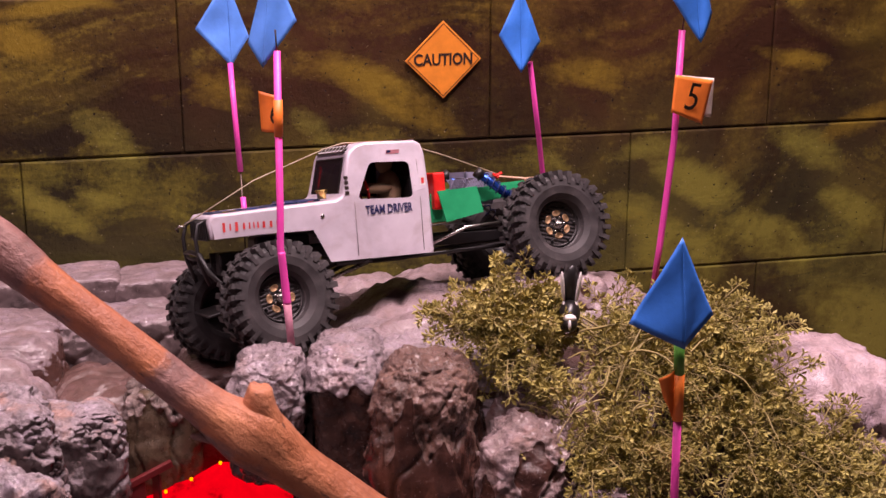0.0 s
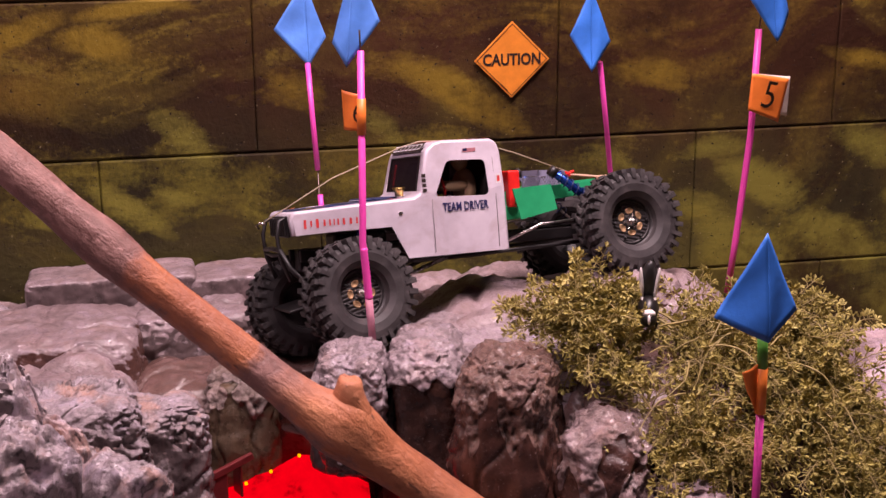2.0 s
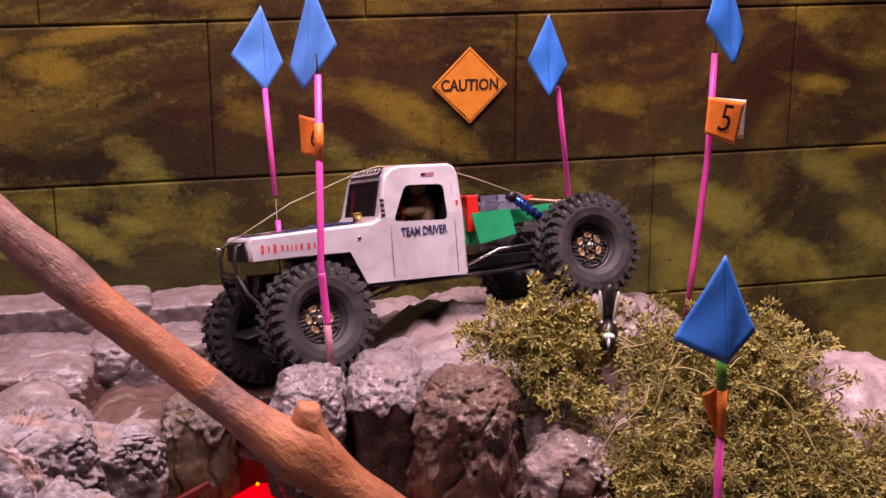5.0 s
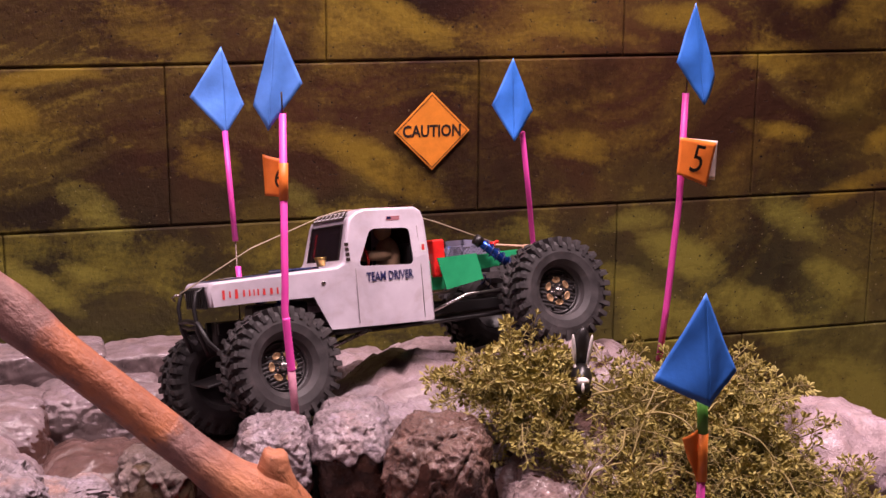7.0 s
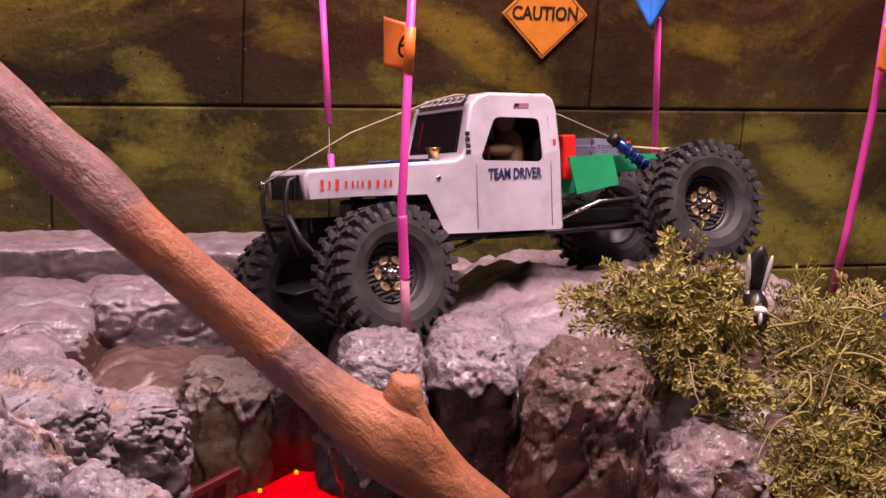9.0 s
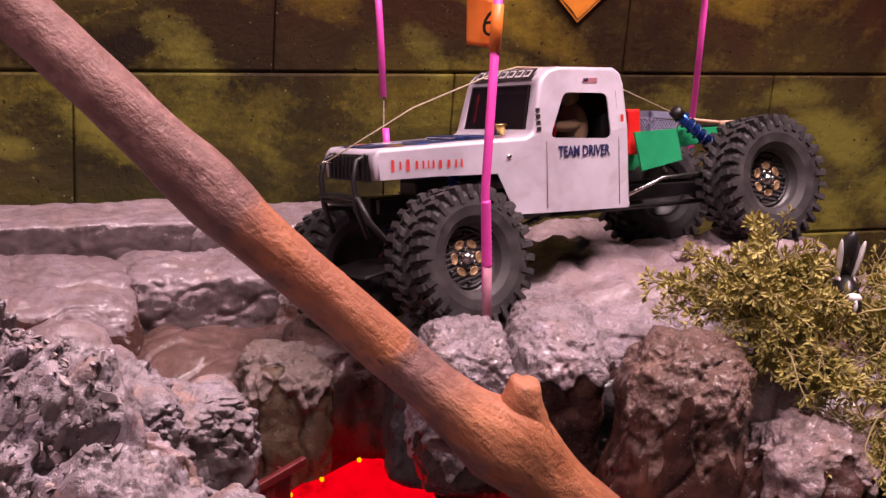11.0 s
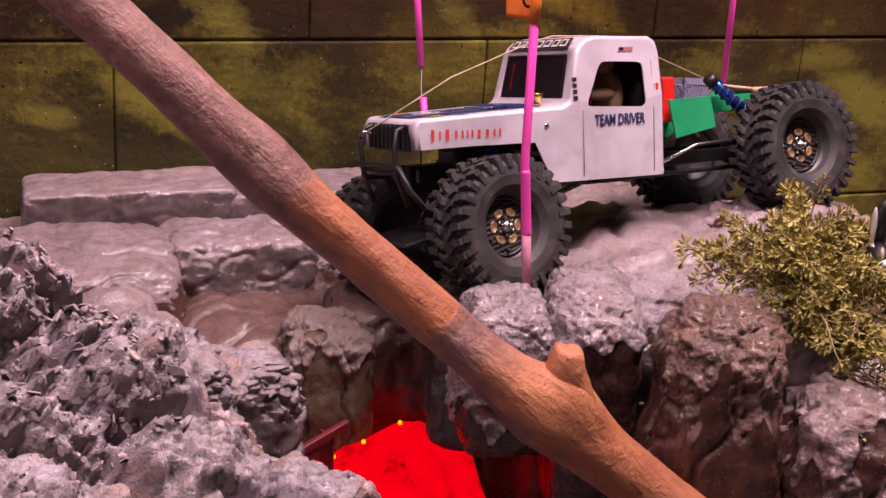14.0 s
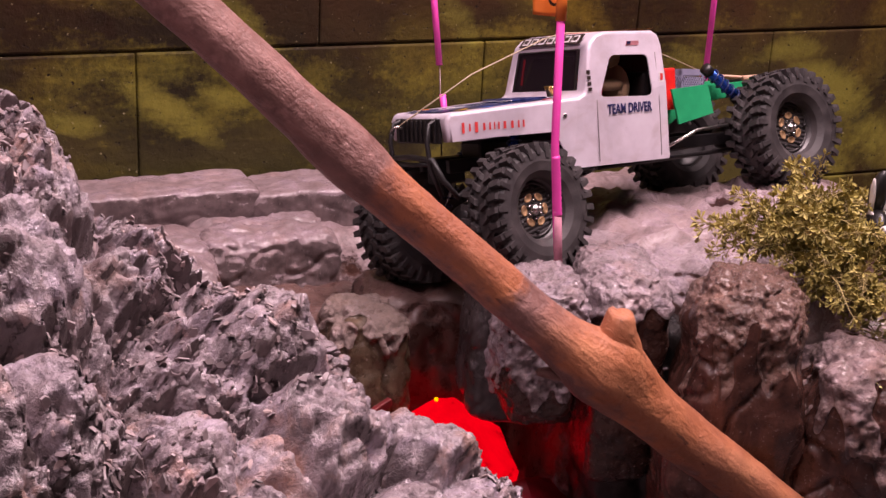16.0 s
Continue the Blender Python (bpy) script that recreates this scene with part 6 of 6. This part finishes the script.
# ---------------------------------------------------------------- trailing plant
def plant():
    rng = random.Random(21)
    root = thing("trailing_plant", "dry olive-yellow artificial plant trailing over the rocks", "plant", pose(0.40, -0.55, 0.25))
    o = Vector((0.40, -0.55, 0.25))

    def surface(x, y):
        z = 0.318 - 0.70 * max(0.0, -0.57 - y) - 0.22 * max(0.0, x - 0.47) - 0.9 * max(0.0, x - 0.56)
        z += 0.026 * math.exp(-((x - 0.305) / 0.040) ** 2 - ((y + 0.50) / 0.06) ** 2)
        return z + 0.012 * fbm(Vector((x * 14, y * 14, 3)), 3)

    lv, lf, sv, sf, tones = [], [], [], [], []
    shade = [0.5]

    def leaf(p, d, up, size):
        side = d.cross(up)
        if side.length < 1e-4:
            return
        side.normalize()
        up = side.cross(d).normalized()
        b = len(lv)
        w = size * 0.21
        lv.extend([p, p + d * size * 0.66 + side * w + up * size * 0.08, p + d * size, p + d * size * 0.66 - side * w + up * size * 0.08, p + d * size * 0.60 - up * size * 0.07])
        lf.extend([(b, b + 4, b + 1), (b + 1, b + 4, b + 2), (b, b + 3, b + 4), (b + 3, b + 2, b + 4)])
        tones.extend([shade[0]] * 5)

    def stem(pts, thick, sides=3):
        base = len(sv)
        a, f = tube_arrays(pts, [thick * (1 - 0.6 * i / len(pts)) for i in range(len(pts))], sides, False)
        sv.extend(a)
        sf.extend(tuple(base + i for i in t) for t in f)

    def jitter(k):
        return Vector((rng.uniform(-k, k), rng.uniform(-k, k), rng.uniform(-k, k)))

    def rosette(p, d, size):
        """Three to five leaflets that spread from the tip of a twig."""
        n = rng.randint(3, 5)
        a = d.orthogonal().normalized()
        b = d.cross(a)
        turn = rng.uniform(0, 6.3)
        for k in range(n):
            w = turn + 6.283 * k / n
            leaf(p, (d * rng.uniform(0.5, 1.1) + a * math.cos(w) * 0.8 + b * math.sin(w) * 0.8).normalized(), d + jitter(0.3), size * rng.uniform(0.75, 1.15))

    def frond(p, d, length, droop):
        """A stem with short twigs to both sides, each ending in a rosette; the leaves crowd towards its tip."""
        pts, q, v, n = [p], p.copy(), d.normalized(), 8
        for _ in range(n):
            v = (v + jitter(0.16) + Vector((0, 0, -droop))).normalized()
            q = q + v * length / n
            pts.append(q.copy())
        stem(pts, 0.0010)
        flat = v.cross(Vector((rng.uniform(-0.4, 0.4), rng.uniform(-1.0, -0.2), 0.8))).normalized()
        fresh = rng.uniform(0.15, 0.62)
        for k in range(2, n + 1):
            shade[0] = fresh + 0.38 * (k / n) ** 2
            ax = (pts[k] - pts[k - 1]).normalized()
            for s in (-1, 1):
                reach = rng.uniform(0.004, 0.012) * (1.2 - 0.08 * k)
                d2 = (flat * s + ax * rng.uniform(0.5, 1.0) + jitter(0.3)).normalized()
                at = pts[k - 1].lerp(pts[k], rng.random())
                tip = at + d2 * reach
                stem([at, tip], 0.0006)
                rosette(tip, d2, rng.uniform(0.0058, 0.0090))
        rosette(pts[-1], v, 0.0085)

    def in_mass(x, y):
        e = ((x - 0.410) / 0.130) ** 2 + ((y + 0.590) / 0.108) ** 2
        lobe = ((x - 0.300) / 0.044) ** 2 + ((y + 0.520) / 0.055) ** 2
        tail_ = ((x - 0.60) / 0.13) ** 2 + ((y + 0.685) / 0.042) ** 2
        return min(e, lobe, tail_) < 1.0 + 0.3 * fbm(Vector((x * 20, y * 20, 0)), 2)

    # clumps of fronds that spray out from a common root, combed towards the front and the sides
    clump = 0
    while clump < 250:
        x, y = rng.uniform(0.22, 0.74), rng.uniform(-0.74, -0.44)
        if not in_mass(x, y) or noise.noise(Vector((x * 17, y * 17, 7))) < -0.22:
            continue
        if y < -0.615 and x < 0.290 + 0.9 * (-0.615 - y):
            continue
        if y < -0.665 and 0.33 < x < 0.47:
            continue
        if ((x - 0.343) / 0.034) ** 2 + ((y + 0.572) / 0.052) ** 2 < 1:
            continue
        clump += 1
        base = Vector((x, y, surface(x, y) - 0.014))
        lobe = math.exp(-((x - 0.300) / 0.05) ** 2 - ((y + 0.50) / 0.05) ** 2)
        lean = Vector((2.4 * max(x - 0.40, -0.06) * (1 - 0.75 * lobe) + rng.uniform(-0.7, 0.7), 2.2 * (y + 0.50) + rng.uniform(-0.7, 0.3), rng.uniform(0.05, 0.55) + 0.75 * lobe))
        for _ in range(rng.randint(3, 6)):
            frond(base - o + jitter(0.007), lean + jitter(0.32), rng.uniform(0.042, 0.078) * (0.60 if abs(x - 0.343) < 0.045 and -0.62 < y < -0.5 else 1.0), rng.uniform(0.06, 0.22))
    # bare pale strands that fan out across the mass
    for _ in range(34):
        x, y = rng.uniform(0.34, 0.50), rng.uniform(-0.66, -0.52)
        p = Vector((x, y, surface(x, y) + rng.uniform(0.014, 0.030)))
        v = Vector((rng.uniform(-1, 1), rng.uniform(-0.8, 0.3), rng.uniform(0.0, 0.4))).normalized()
        pts = [p - o]
        for _k in range(9):
            v = (v + jitter(0.22) + Vector((0, 0, -0.12))).normalized()
            p = p + v * rng.uniform(0.005, 0.010)
            p.z = max(p.z, surface(p.x, p.y) + 0.006)
            pts.append(p - o)
        stem(pts, 0.0012, 4)
    # a few long loose tendrils that stand clear of the mass
    for x, y, dx in ((0.52, -0.53, 0.8), (0.51, -0.52, 0.4), (0.53, -0.55, 0.9), (0.45, -0.48, 0.5), (0.46, -0.48, 0.7), (0.54, -0.57, 0.7), (0.66, -0.67, 0.8)):
        frond(Vector((x, y, surface(x, y))) - o, Vector((dx, 0.1, 0.8)), 0.075, 0.22)
    part("stem", mesh_of("stem", sv, sf, STEM, smooth=True), STEM, root, "thin dry stems")
    leaves = mesh_of("foliage", lv, lf, LEAF)
    leaves.attributes.new("tone", "FLOAT", "POINT").data.foreach_set("value", tones)
    part("foliage", leaves, LEAF, root, "small crowded olive leaflets")


plant()


# ---------------------------------------------------------------- block wall
def block_wall():
    core = slab("wall_north", (-2.6, 0.0042, -0.66), (3.0, 0.25, 2.3), WALL, "brown and olive painted concrete block wall", category="wall")
    bl, bh, gap = 0.4064, 0.2032, 0.0030
    bm = bmesh.new()
    box_bm(bl - 0.0012, 0.03, bh - gap, bevel=0.0022, segments=2, bm=bm)
    me = bpy.data.meshes.new("block")
    bm.to_mesh(me)
    bm.free()
    me.materials.append(WALL)
    rng = random.Random(4)
    for row in range(-4, 10):
        z = 0.400 + bh * (row - 1) - bh / 2 + bh
        shift = 0.609 if row % 2 == 0 else 0.406
        for col in range(-6, 7):
            x = shift + bl * col + bl / 2
            if -2.2 < x < 2.8:
                ob = part("block", me, WALL, core)
                ob.matrix_basis = pose(x, 0.0155 + rng.uniform(-0.0006, 0.0006), z, rng.uniform(-0.12, 0.12), 0, rng.uniform(-0.08, 0.08))


block_wall()
